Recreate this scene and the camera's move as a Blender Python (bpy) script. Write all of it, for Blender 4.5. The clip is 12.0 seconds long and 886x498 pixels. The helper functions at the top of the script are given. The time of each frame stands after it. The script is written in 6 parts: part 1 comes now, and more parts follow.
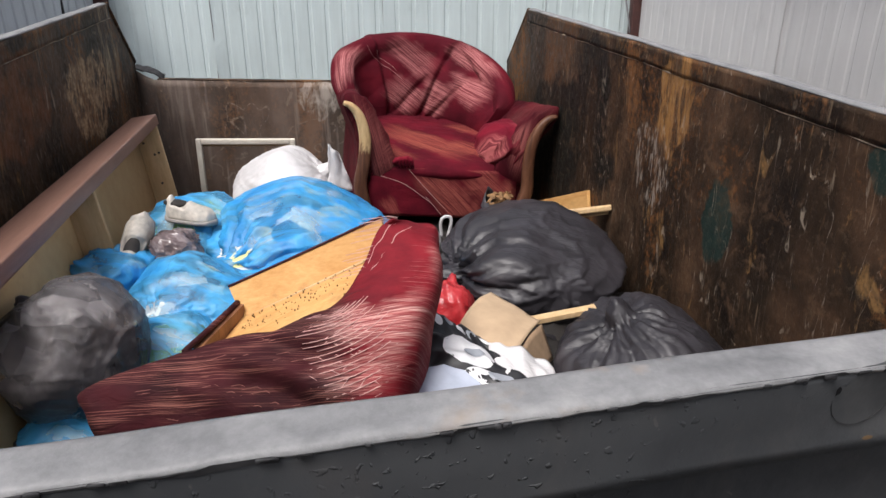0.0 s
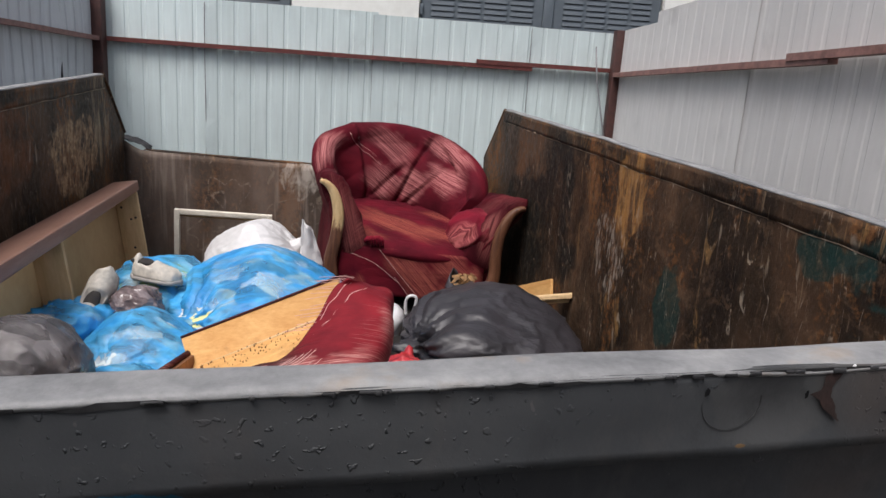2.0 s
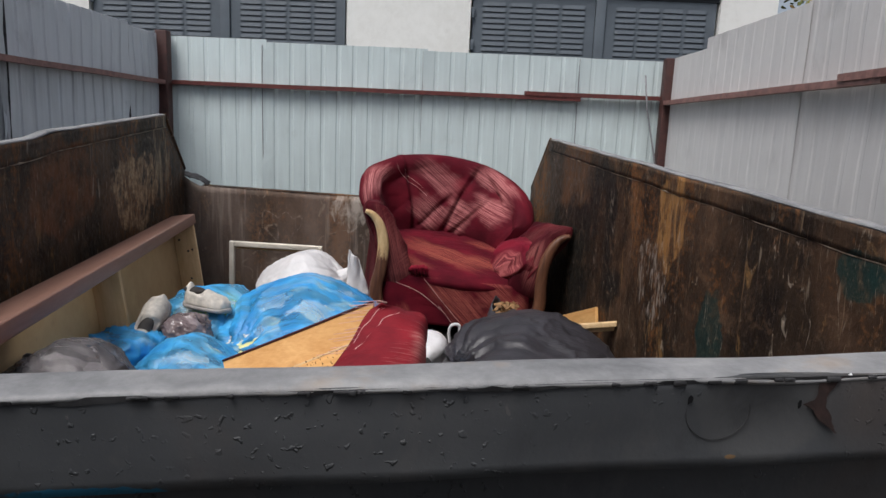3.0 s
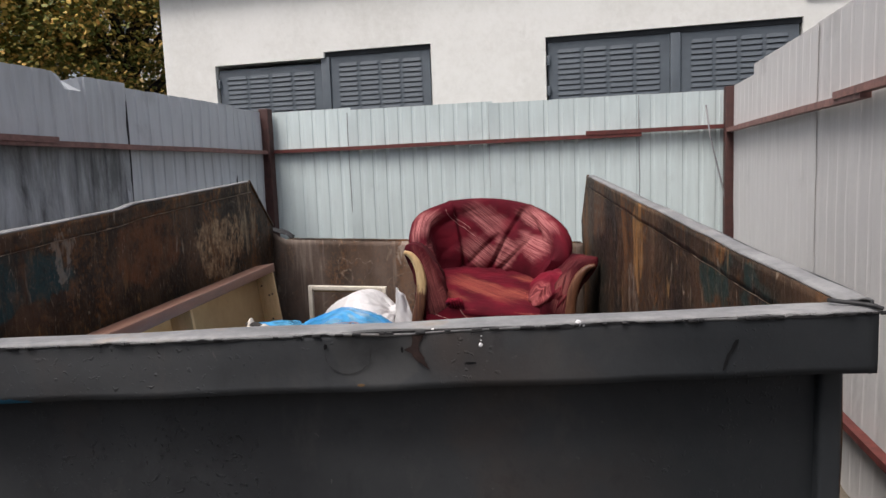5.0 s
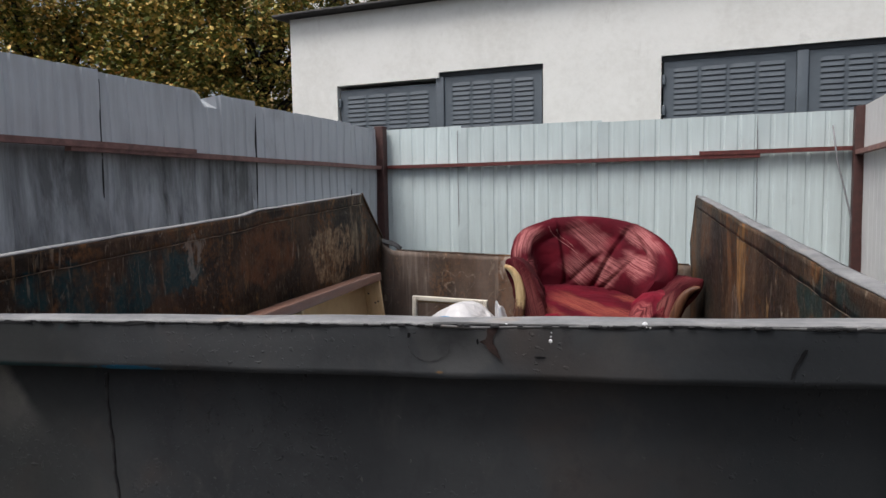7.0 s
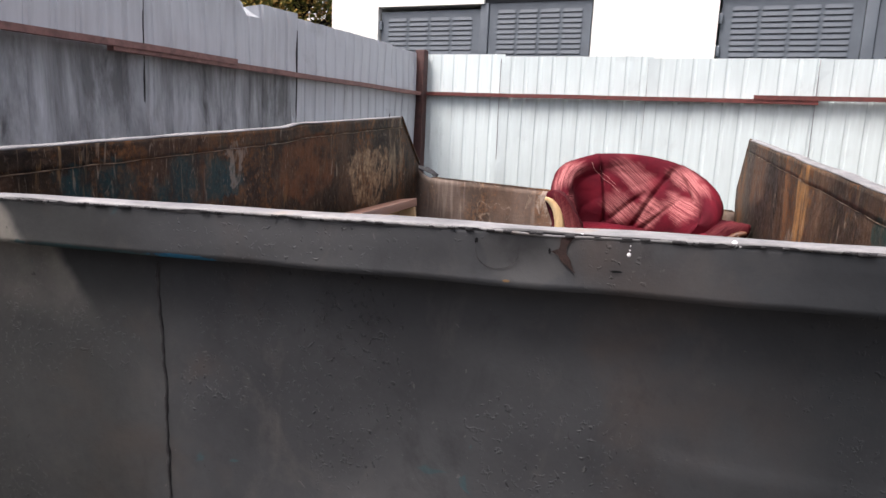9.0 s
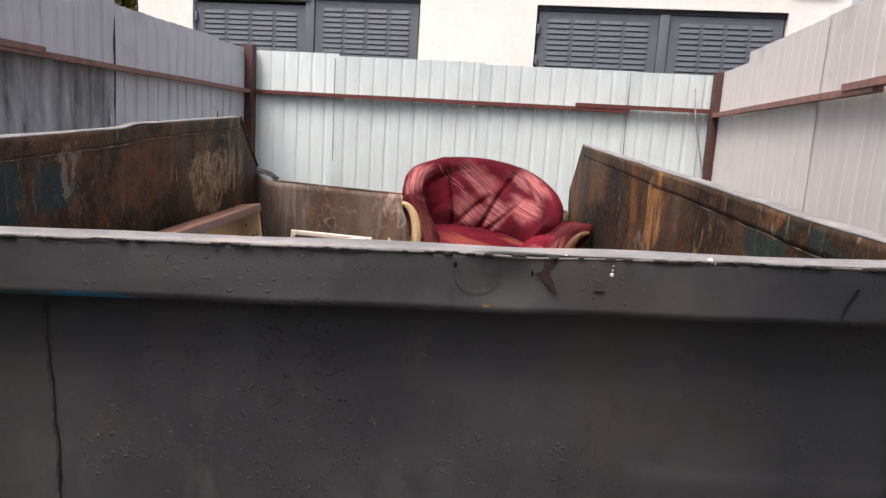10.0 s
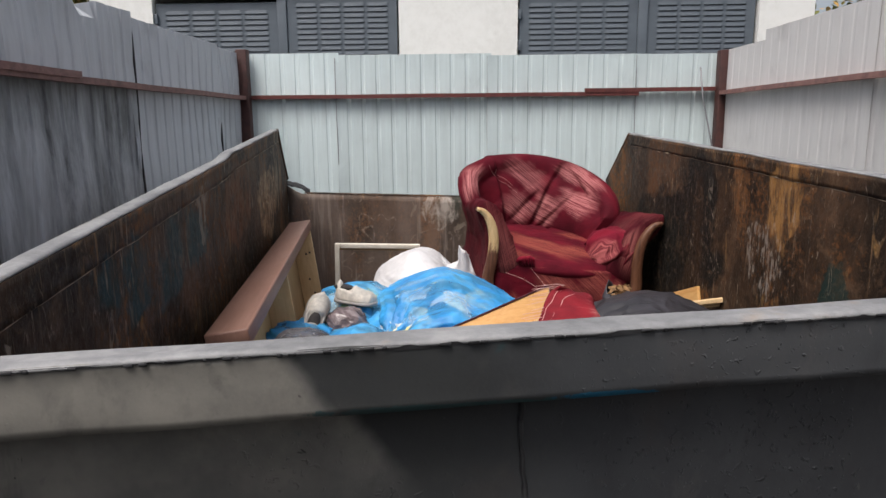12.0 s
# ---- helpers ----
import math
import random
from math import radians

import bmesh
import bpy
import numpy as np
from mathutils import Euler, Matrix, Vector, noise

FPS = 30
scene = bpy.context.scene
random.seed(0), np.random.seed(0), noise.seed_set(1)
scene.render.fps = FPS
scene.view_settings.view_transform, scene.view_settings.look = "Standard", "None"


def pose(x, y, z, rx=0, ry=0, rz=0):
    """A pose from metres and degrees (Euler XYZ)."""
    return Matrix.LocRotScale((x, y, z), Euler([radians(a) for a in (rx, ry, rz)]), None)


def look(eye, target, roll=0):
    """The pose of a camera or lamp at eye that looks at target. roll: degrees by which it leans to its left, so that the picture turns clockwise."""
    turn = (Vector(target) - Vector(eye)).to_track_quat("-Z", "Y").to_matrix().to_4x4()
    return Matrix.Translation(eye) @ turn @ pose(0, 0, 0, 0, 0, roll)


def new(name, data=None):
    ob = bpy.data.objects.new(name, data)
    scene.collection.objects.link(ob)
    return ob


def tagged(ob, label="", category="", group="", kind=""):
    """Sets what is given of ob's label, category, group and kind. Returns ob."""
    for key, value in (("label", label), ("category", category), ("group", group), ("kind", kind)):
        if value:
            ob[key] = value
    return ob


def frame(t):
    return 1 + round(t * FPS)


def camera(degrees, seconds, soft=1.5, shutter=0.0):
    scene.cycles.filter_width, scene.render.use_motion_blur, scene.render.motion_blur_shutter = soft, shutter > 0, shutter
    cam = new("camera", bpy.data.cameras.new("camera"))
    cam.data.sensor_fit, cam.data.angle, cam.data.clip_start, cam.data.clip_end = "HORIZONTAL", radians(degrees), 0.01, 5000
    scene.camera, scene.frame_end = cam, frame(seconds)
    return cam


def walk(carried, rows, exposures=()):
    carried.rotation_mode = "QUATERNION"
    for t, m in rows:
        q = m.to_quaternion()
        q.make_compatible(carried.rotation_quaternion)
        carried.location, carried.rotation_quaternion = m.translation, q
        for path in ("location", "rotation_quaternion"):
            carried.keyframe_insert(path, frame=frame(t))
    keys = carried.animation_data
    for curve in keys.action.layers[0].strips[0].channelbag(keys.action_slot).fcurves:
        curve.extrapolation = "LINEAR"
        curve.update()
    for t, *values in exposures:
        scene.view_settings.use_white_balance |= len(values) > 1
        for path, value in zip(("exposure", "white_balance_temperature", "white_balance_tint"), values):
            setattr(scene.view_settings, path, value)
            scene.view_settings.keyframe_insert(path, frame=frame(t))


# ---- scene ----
cam = camera(66.6, 12.0)
PATH = [
    (0, (-0.462, -0.453, 1.801), (-0.348, 1.403, 1.063), -0.14),
    (0.5, (-0.469, -0.572, 1.792), (-0.392, 1.269, 1.016), 3.4),
    (1, (-0.399, -0.502, 1.765), (-0.45, 1.433, 1.263), 4.96),
    (1.2, (-0.408, -0.522, 1.78), (-0.473, 1.426, 1.331), 5.9),
    (1.5, (-0.375, -0.501, 1.756), (-0.443, 1.441, 1.286), 3.2),
    (2, (-0.398, -0.53, 1.73), (-0.233, 1.413, 1.282), 3.94),
    (2.5, (-0.39, -0.551, 1.738), (-0.346, 1.408, 1.34), -0.14),
    (3, (-0.33, -0.553, 1.715), (-0.344, 1.414, 1.356), 2.47),
    (3.5, (-0.277, -0.769, 1.706), (-0.249, 1.203, 1.376), 2.74),
    (3.7, (-0.223, -0.838, 1.719), (-0.349, 1.146, 1.499), 2.4),
    (5.5, (0.291, -0.838, 1.724), (-0.294, 1.059, 1.474), -3.2),
    (6, (0.283, -0.855, 1.698), (-0.551, 0.938, 1.402), -4.0),
    (6.5, (0.292, -0.895, 1.709), (-0.504, 0.932, 1.531), -2.0),
    (7, (0.289, -0.905, 1.705), (-0.453, 0.945, 1.542), -0.9),
    (7.5, (0.275, -0.901, 1.684), (-0.548, 0.908, 1.46), 1.2),
    (9.3, (0.167, -0.876, 1.631), (-0.59, 0.932, 1.234), 3.5),
    (9.5, (0.121, -0.857, 1.62), (-0.423, 1.016, 1.178), 5.8),
    (10, (-0.019, -0.882, 1.662), (-0.293, 1.073, 1.337), 3.5),
    (10.5, (-0.188, -0.825, 1.699), (-0.423, 1.117, 1.283), 0.75),
    (11, (-0.298, -0.685, 1.741), (-0.496, 1.254, 1.293), -3.81),
    (11.3, (-0.399, -0.699, 1.736), (-0.529, 1.26, 1.356), -1.8),
    (11.5, (-0.486, -0.785, 1.741), (-0.608, 1.161, 1.294), -1.64),
    (12, (-0.773, -0.842, 1.746), (-0.83, 1.122, 1.376), -0.55),
]
walk(cam, [(t, look(eye, target, roll)) for t, eye, target, roll in PATH],
     [(0, 0.2, 6400, 12), (0.5, 0.2, 6500, 14), (1.0, 0.3, 6500, 12), (1.5, 0.0, 6400, 12), (2.0, 0.05, 6400, 12), (2.5, 0.35, 6400, 12),
      (3.0, -0.15, 6300, 11), (3.5, 0.3, 6600, 13), (5.5, 0.1, 6600, 13), (6.0, 0.25, 6600, 13), (6.5, 0.5, 6700, 15), (7.0, 0.0, 6400, 11),
      (7.5, 0.4, 6400, 11), (9.5, 0.9, 6800, 19), (10.0, 0.6, 6900, 19), (10.5, 0.38, 6900, 18), (11.0, 0.3, 6800, 16), (11.5, 0.1, 6700, 15), (12, 0.15, 6500, 12)])

# ---- light ----
world = bpy.data.worlds.new("world")
scene.world = world
world.use_nodes = True
wn = world.node_tree
sky = wn.nodes.new("ShaderNodeTexSky")
sky.sky_type = "NISHITA"
sky.sun_disc = False
sky.sun_elevation = radians(62)
sky.sun_rotation = radians(215)
sky.air_density = 1.0
sky.dust_density = 5.0
sky.ozone_density = 0.6
haze = wn.nodes.new("ShaderNodeHueSaturation")
haze.inputs["Saturation"].default_value = 0.55
wn.links.new(sky.outputs[0], haze.inputs["Color"])
wn.links.new(haze.outputs[0], wn.nodes["Background"].inputs[0])
wn.nodes["Background"].inputs[1].default_value = 0.138

sun = new("sun", bpy.data.lights.new("sun", "SUN"))
sun.data.energy = 2.6
sun.data.angle = radians(25)
sun.data.color = (1.0, 0.97, 0.935)
sun.matrix_world = look((-2.75, -3.85, 9.0), (0, 0, 0))


# ---- materials ----
class Mat:
    """A small builder for node materials."""

    def __init__(self, name, rough=0.6, metal=0.0, spec=0.5):
        self.m = bpy.data.materials.new(name)
        self.m.use_nodes = True
        self.t = self.m.node_tree
        self.b = self.t.nodes["Principled BSDF"]
        self.b.inputs["Roughness"].default_value = rough
        self.b.inputs["Metallic"].default_value = metal
        self.b.inputs["Specular IOR Level"].default_value = spec
        self.co = self.t.nodes.new("ShaderNodeTexCoord").outputs["Object"]
        self.last_bump = None

    def n(self, kind):
        return self.t.nodes.new(kind)

    def link(self, a, b):
        self.t.links.new(a, b)

    def coords(self, scale=(1, 1, 1), rot=(0, 0, 0), loc=(0, 0, 0), src=None):
        mp = self.n("ShaderNodeMapping")
        mp.inputs["Scale"].default_value = scale
        mp.inputs["Rotation"].default_value = [radians(a) for a in rot]
        mp.inputs["Location"].default_value = loc
        self.link(src or self.co, mp.inputs["Vector"])
        return mp.outputs[0]

    def noise(self, scale, detail=4.0, rough=0.55, dist=0.0, vec=None):
        t = self.n("ShaderNodeTexNoise")
        t.inputs["Scale"].default_value = scale
        t.inputs["Detail"].default_value = detail
        t.inputs["Roughness"].default_value = rough
        t.inputs["Distortion"].default_value = dist
        self.link(vec or self.co, t.inputs["Vector"])
        return t.outputs["Fac"]

    def voronoi(self, scale, feature="F1", vec=None, out="Distance"):
        t = self.n("ShaderNodeTexVoronoi")
        t.feature = feature
        t.inputs["Scale"].default_value = scale
        self.link(vec or self.co, t.inputs["Vector"])
        return t.outputs[out]

    def ramp(self, fac, stops):
        r = self.n("ShaderNodeValToRGB")
        el = r.color_ramp.elements
        while len(el) < len(stops):
            el.new(0.5)
        for e, (p, c) in zip(el, stops):
            e.position = p
            e.color = c if len(c) == 4 else (*c, 1.0)
        self.link(fac, r.inputs[0])
        return r.outputs[0]

    def mask(self, fac, lo, hi):
        r = self.n("ShaderNodeMapRange")
        r.inputs["From Min"].default_value = lo
        r.inputs["From Max"].default_value = hi
        self.link(fac, r.inputs["Value"])
        return r.outputs[0]

    def math(self, op, a, b=None):
        x = self.n("ShaderNodeMath")
        x.operation = op
        for i, v in enumerate((a, b)):
            if v is None:
                continue
            if isinstance(v, (int, float)):
                x.inputs[i].default_value = v
            else:
                self.link(v, x.inputs[i])
        return x.outputs[0]

    def axis(self, i):
        s = self.n("ShaderNodeSeparateXYZ")
        self.link(self.co, s.inputs[0])
        return s.outputs[i]

    def mix(self, fac, a, b, mode="MIX"):
        x = self.n("ShaderNodeMix")
        x.data_type = "RGBA"
        x.blend_type = mode
        for i, v in ((0, fac), (6, a), (7, b)):
            if isinstance(v, (int, float)):
                x.inputs[i].default_value = v
            elif isinstance(v, tuple):
                x.inputs[i].default_value = v if len(v) == 4 else (*v, 1.0)
            else:
                self.link(v, x.inputs[i])
        return x.outputs[2]

    def spot(self, x, y, z, rx, ry, rz, wobble=0.35, wscale=40.0):
        """1 inside an uneven patch round a place in object space, 0 outside."""
        v = self.coords((1 / rx, 1 / ry, 1 / rz), loc=(-x / rx, -y / ry, -z / rz))
        ln = self.n("ShaderNodeVectorMath")
        ln.operation = "LENGTH"
        self.link(v, ln.inputs[0])
        d = self.math("ADD", ln.outputs["Value"], self.math("MULTIPLY", self.math("SUBTRACT", self.noise(wscale, 4), 0.5), wobble * 2))
        return self.mask(d, 1.06, 0.94)

    def color(self, c):
        if isinstance(c, tuple):
            self.b.inputs["Base Color"].default_value = c if len(c) == 4 else (*c, 1.0)
        else:
            self.link(c, self.b.inputs["Base Color"])
        return self

    def rough(self, c):
        self.link(c, self.b.inputs["Roughness"])
        return self

    def bump(self, h, strength=0.3, dist=0.01):
        x = self.n("ShaderNodeBump")
        x.inputs["Strength"].default_value = strength
        x.inputs["Distance"].default_value = dist
        self.link(h, x.inputs["Height"])
        if self.last_bump is not None:
            self.link(self.last_bump, x.inputs["Normal"])
        self.last_bump = x.outputs[0]
        self.link(x.outputs[0], self.b.inputs["Normal"])
        return self

    def per_object(self):
        return self.n("ShaderNodeObjectInfo").outputs["Random"]


def skip_inner_material(name="rusted_inner_steel", dust_=0.0):
    """Brown rusted and soiled steel with vertical streaks, scratches and remains of blue-green paint."""
    m = Mat(name, 0.62, 0.0, 0.14)
    big = m.noise(1.7, 6, 0.6)
    streak = m.noise(5.0, 5, 0.65, 0.6, m.coords((1.0, 1.0, 0.55)))
    fine = m.noise(38, 5, 0.7)
    base = m.ramp(m.math("ADD", m.math("MULTIPLY", big, 0.5), m.math("MULTIPLY", streak, 0.5)),
                  [(0.37, (0.009, 0.006, 0.005)), (0.47, (0.029, 0.018, 0.011)), (0.56, (0.064, 0.036, 0.021)), (0.70, (0.130, 0.075, 0.042))])
    rust = m.mask(m.math("MULTIPLY", m.noise(2.6, 5, 0.6, 0.3, m.coords((1, 1, 0.35), loc=(3, 1, 2))), m.math("ADD", fine, 0.55)), 0.58, 0.72)
    c = m.mix(rust, base, (0.17, 0.075, 0.028))
    ochre = m.mask(m.noise(7, 6, 0.7, 0.8, m.coords((1, 1, 0.42), loc=(7, 2, 0))), 0.60, 0.68)
    c = m.mix(m.math("MULTIPLY", ochre, 0.7), c, (0.30, 0.17, 0.065))
    green = m.mask(m.noise(2.1, 5, 0.62, 0.4, m.coords((1, 1, 0.5), loc=(1, 5, 4))), 0.62, 0.70)
    c = m.mix(m.math("MULTIPLY", green, 0.65), c, (0.020, 0.048, 0.040))
    blue = m.math("MULTIPLY", m.spot(-1.37, 0.93, 1.44, 0.5, 0.42, 0.10, 0.7, 7), m.mask(m.noise(6, 5, 0.65, 0.3, m.coords((1, 1, 0.6))), 0.45, 0.58))
    c = m.mix(m.math("MULTIPLY", blue, 0.7), c, (0.005, 0.055, 0.066))
    blue2 = m.math("MULTIPLY", m.spot(0.6, 0.45, 1.46, 0.3, 0.2, 0.07, 0.7, 12), m.mask(m.noise(11, 4), 0.42, 0.55))
    c = m.mix(m.math("MULTIPLY", blue2, 0.7), c, (0.014, 0.045, 0.042))
    black = m.math("MAXIMUM", m.spot(0.62, 2.20, 1.36, 0.4, 0.17, 0.24, 0.5, 6), m.spot(0.62, 2.50, 1.12, 0.4, 0.50, 0.28, 0.5, 5))
    drift = m.math("MULTIPLY", m.spot(0.62, 2.75, 1.30, 0.4, 0.40, 0.50, 0.4, 3), 0.45)
    c = m.mix(drift, c, (0.022, 0.020, 0.018))
    c = m.mix(m.math("MULTIPLY", black, 0.85), c, (0.010, 0.010, 0.009))
    bare = m.math("MULTIPLY", m.spot(-1.37, 2.66, 1.37, 0.5, 0.30, 0.17, 0.7, 6), m.mask(m.noise(24, 6, 0.7, 0.3, m.coords((1, 1, 0.5))), 0.40, 0.52))
    c = m.mix(m.math("MULTIPLY", bare, 0.95), c, m.mix(m.mask(m.noise(34, 5, 0.7), 0.38, 0.62), (0.15, 0.080, 0.040), (0.46, 0.31, 0.18)))
    bare2 = m.math("MULTIPLY", m.spot(-1.37, 3.05, 1.50, 0.5, 0.13, 0.24, 0.7, 6), m.mask(m.noise(20, 5, 0.7, 0.3, m.coords((1, 1, 0.25))), 0.48, 0.6))
    c = m.mix(m.math("MULTIPLY", bare2, 0.9), c, (0.32, 0.23, 0.14))
    bare3 = m.math("MULTIPLY", m.spot(0.60, 1.53, 1.45, 0.4, 0.10, 0.16, 0.6, 10), m.mask(m.noise(26, 5, 0.7, 0.2, m.coords((1, 1, 0.2))), 0.42, 0.55))
    c = m.mix(m.math("MULTIPLY", bare3, 0.85), c, (0.33, 0.165, 0.055))
    glow = m.math("MULTIPLY", m.spot(-1.37, 1.91, 1.46, 0.5, 0.26, 0.16, 0.6, 5), m.mask(m.noise(9, 5, 0.65), 0.34, 0.60))
    c = m.mix(m.math("MULTIPLY", glow, 0.75), c, (0.17, 0.062, 0.022))
    smear = m.math("MULTIPLY", m.spot(-1.37, 1.32, 1.50, 0.5, 0.05, 0.08, 1.6, 16), m.mask(m.noise(28, 5, 0.7, 0.4, m.coords((1, 1, 0.4))), 0.46, 0.56))
    c = m.mix(m.math("MULTIPLY", smear, 0.40), c, (0.46, 0.40, 0.33))
    chips = m.math("MAXIMUM", m.mask(m.noise(16, 3, 0.5, 1.2, m.coords((1, 1.3, 0.35), (18, 0, 0))), 0.675, 0.70), m.mask(m.noise(30, 3, 0.5, 1.0, m.coords((1, 1.1, 0.45), (-25, 0, 0), (5, 1, 2))), 0.69, 0.72))
    chips = m.math("MULTIPLY", chips, m.mask(m.noise(4.0, 3, 0.6, 0.0, m.coords(loc=(2, 7, 3))), 0.46, 0.60))
    c = m.mix(m.math("MULTIPLY", chips, 0.55), c, (0.40, 0.33, 0.25))
    runs = m.math("MULTIPLY", m.mask(m.noise(1.0, 4, 0.7, 0.25, m.coords((1, 34, 3.0), (7, 0, 0), (3, 1, 1))), 0.64, 0.70), m.mask(m.noise(2.2, 3, 0.6, 0.0, m.coords((1, 1, 1.3), loc=(9, 3, 1))), 0.47, 0.60))
    c = m.mix(m.math("MULTIPLY", runs, 0.55), c, (0.30, 0.18, 0.085))
    gouge = m.math("MULTIPLY", m.mask(m.noise(1.0, 3, 0.6, 0.3, m.coords((1, 30, 4.0), (-14, 0, 0), (6, 2, 7))), 0.68, 0.72), m.mask(m.noise(3.0, 3, 0.6, 0.0, m.coords(loc=(1, 8, 4))), 0.50, 0.58))
    c = m.mix(m.math("MULTIPLY", gouge, 0.35), c, (0.42, 0.34, 0.25))
    scuff = m.math("MULTIPLY", m.spot(0.60, 1.65, 1.23, 0.4, 0.12, 0.13, 0.8, 8), m.mask(m.noise(1.0, 4, 0.7, 0.3, m.coords((1, 60, 14), (10, 0, 0))), 0.52, 0.62))
    c = m.mix(m.math("MULTIPLY", scuff, 0.7), c, (0.30, 0.26, 0.22))
    pool = m.math("MULTIPLY", m.math("MAXIMUM", m.spot(0.59, 1.22, 1.17, 0.4, 0.08, 0.12, 0.7, 9), m.spot(0.575, 0.67, 1.46, 0.4, 0.07, 0.05, 0.7, 14)), 0.8)
    c = m.mix(pool, c, (0.012, 0.034, 0.030))
    hair = m.math("MULTIPLY", m.mask(m.noise(1.0, 2, 0.6, 0.5, m.coords((1, 90, 3.5), (5, 0, 0), (1, 6, 2))), 0.665, 0.69), m.mask(m.noise(2.6, 3, 0.6, 0, m.coords(loc=(4, 1, 9))), 0.42, 0.56))
    c = m.mix(m.math("MULTIPLY", hair, 0.3), c, (0.34, 0.24, 0.15))
    mottle = m.noise(13, 6, 0.72, 0.5, m.coords(loc=(4, 4, 4)))
    c = m.mix(m.math("MULTIPLY", m.mask(mottle, 0.54, 0.66), 0.35), c, (0.17, 0.100, 0.058))
    c = m.mix(m.math("MULTIPLY", m.mask(mottle, 0.44, 0.34), 0.55), c, (0.013, 0.012, 0.010))
    scratch = m.mask(m.math("ABSOLUTE", m.math("SUBTRACT", m.noise(3.0, 2, 0.5, 0.2, m.coords((1, 6, 0.8), (12, 0, 0))), 0.5)), 0.006, 0.002)
    c = m.mix(m.math("MULTIPLY", m.math("MULTIPLY", scratch, m.mask(fine, 0.45, 0.6)), 0.5), c, (0.36, 0.30, 0.24))
    dust = m.mask(m.noise(55, 5, 0.75), 0.56, 0.74)
    c = m.mix(m.math("MULTIPLY", dust, 0.28), c, (0.26, 0.19, 0.13))
    if dust_:
        c = m.mix(m.math("MULTIPLY", m.mask(m.noise(3, 5, 0.6, 0, m.coords((1, 1, 0.3))), 0.3, 0.6), dust_), c, (0.235, 0.180, 0.150))
        chalk = m.math("MULTIPLY", m.spot(-0.42, 3.5, 1.20, 0.13, 0.4, 0.10, 0.9, 9), m.mask(m.noise(14, 5, 0.7, 0.3, m.coords((1, 1, 0.4))), 0.44, 0.60))
        c = m.mix(m.math("MULTIPLY", chalk, 0.75), c, (0.55, 0.48, 0.42))
        c = m.mix(m.math("MULTIPLY", m.mask(m.noise(1.0, 4, 0.6, 0.2, m.coords((22, 1, 1.6))), 0.60, 0.72), 0.4), c, (0.36, 0.30, 0.26))
    m.color(c)
    m.rough(m.ramp(fine, [(0.3, (0.42,) * 3), (0.7, (0.78,) * 3)]))
    m.bump(m.math("ADD", m.math("MULTIPLY", fine, 0.8), m.math("MULTIPLY", chips, -0.6)), 0.8, 0.005)
    m.bump(m.noise(3.5, 3), 0.3, 0.02)
    return m.m


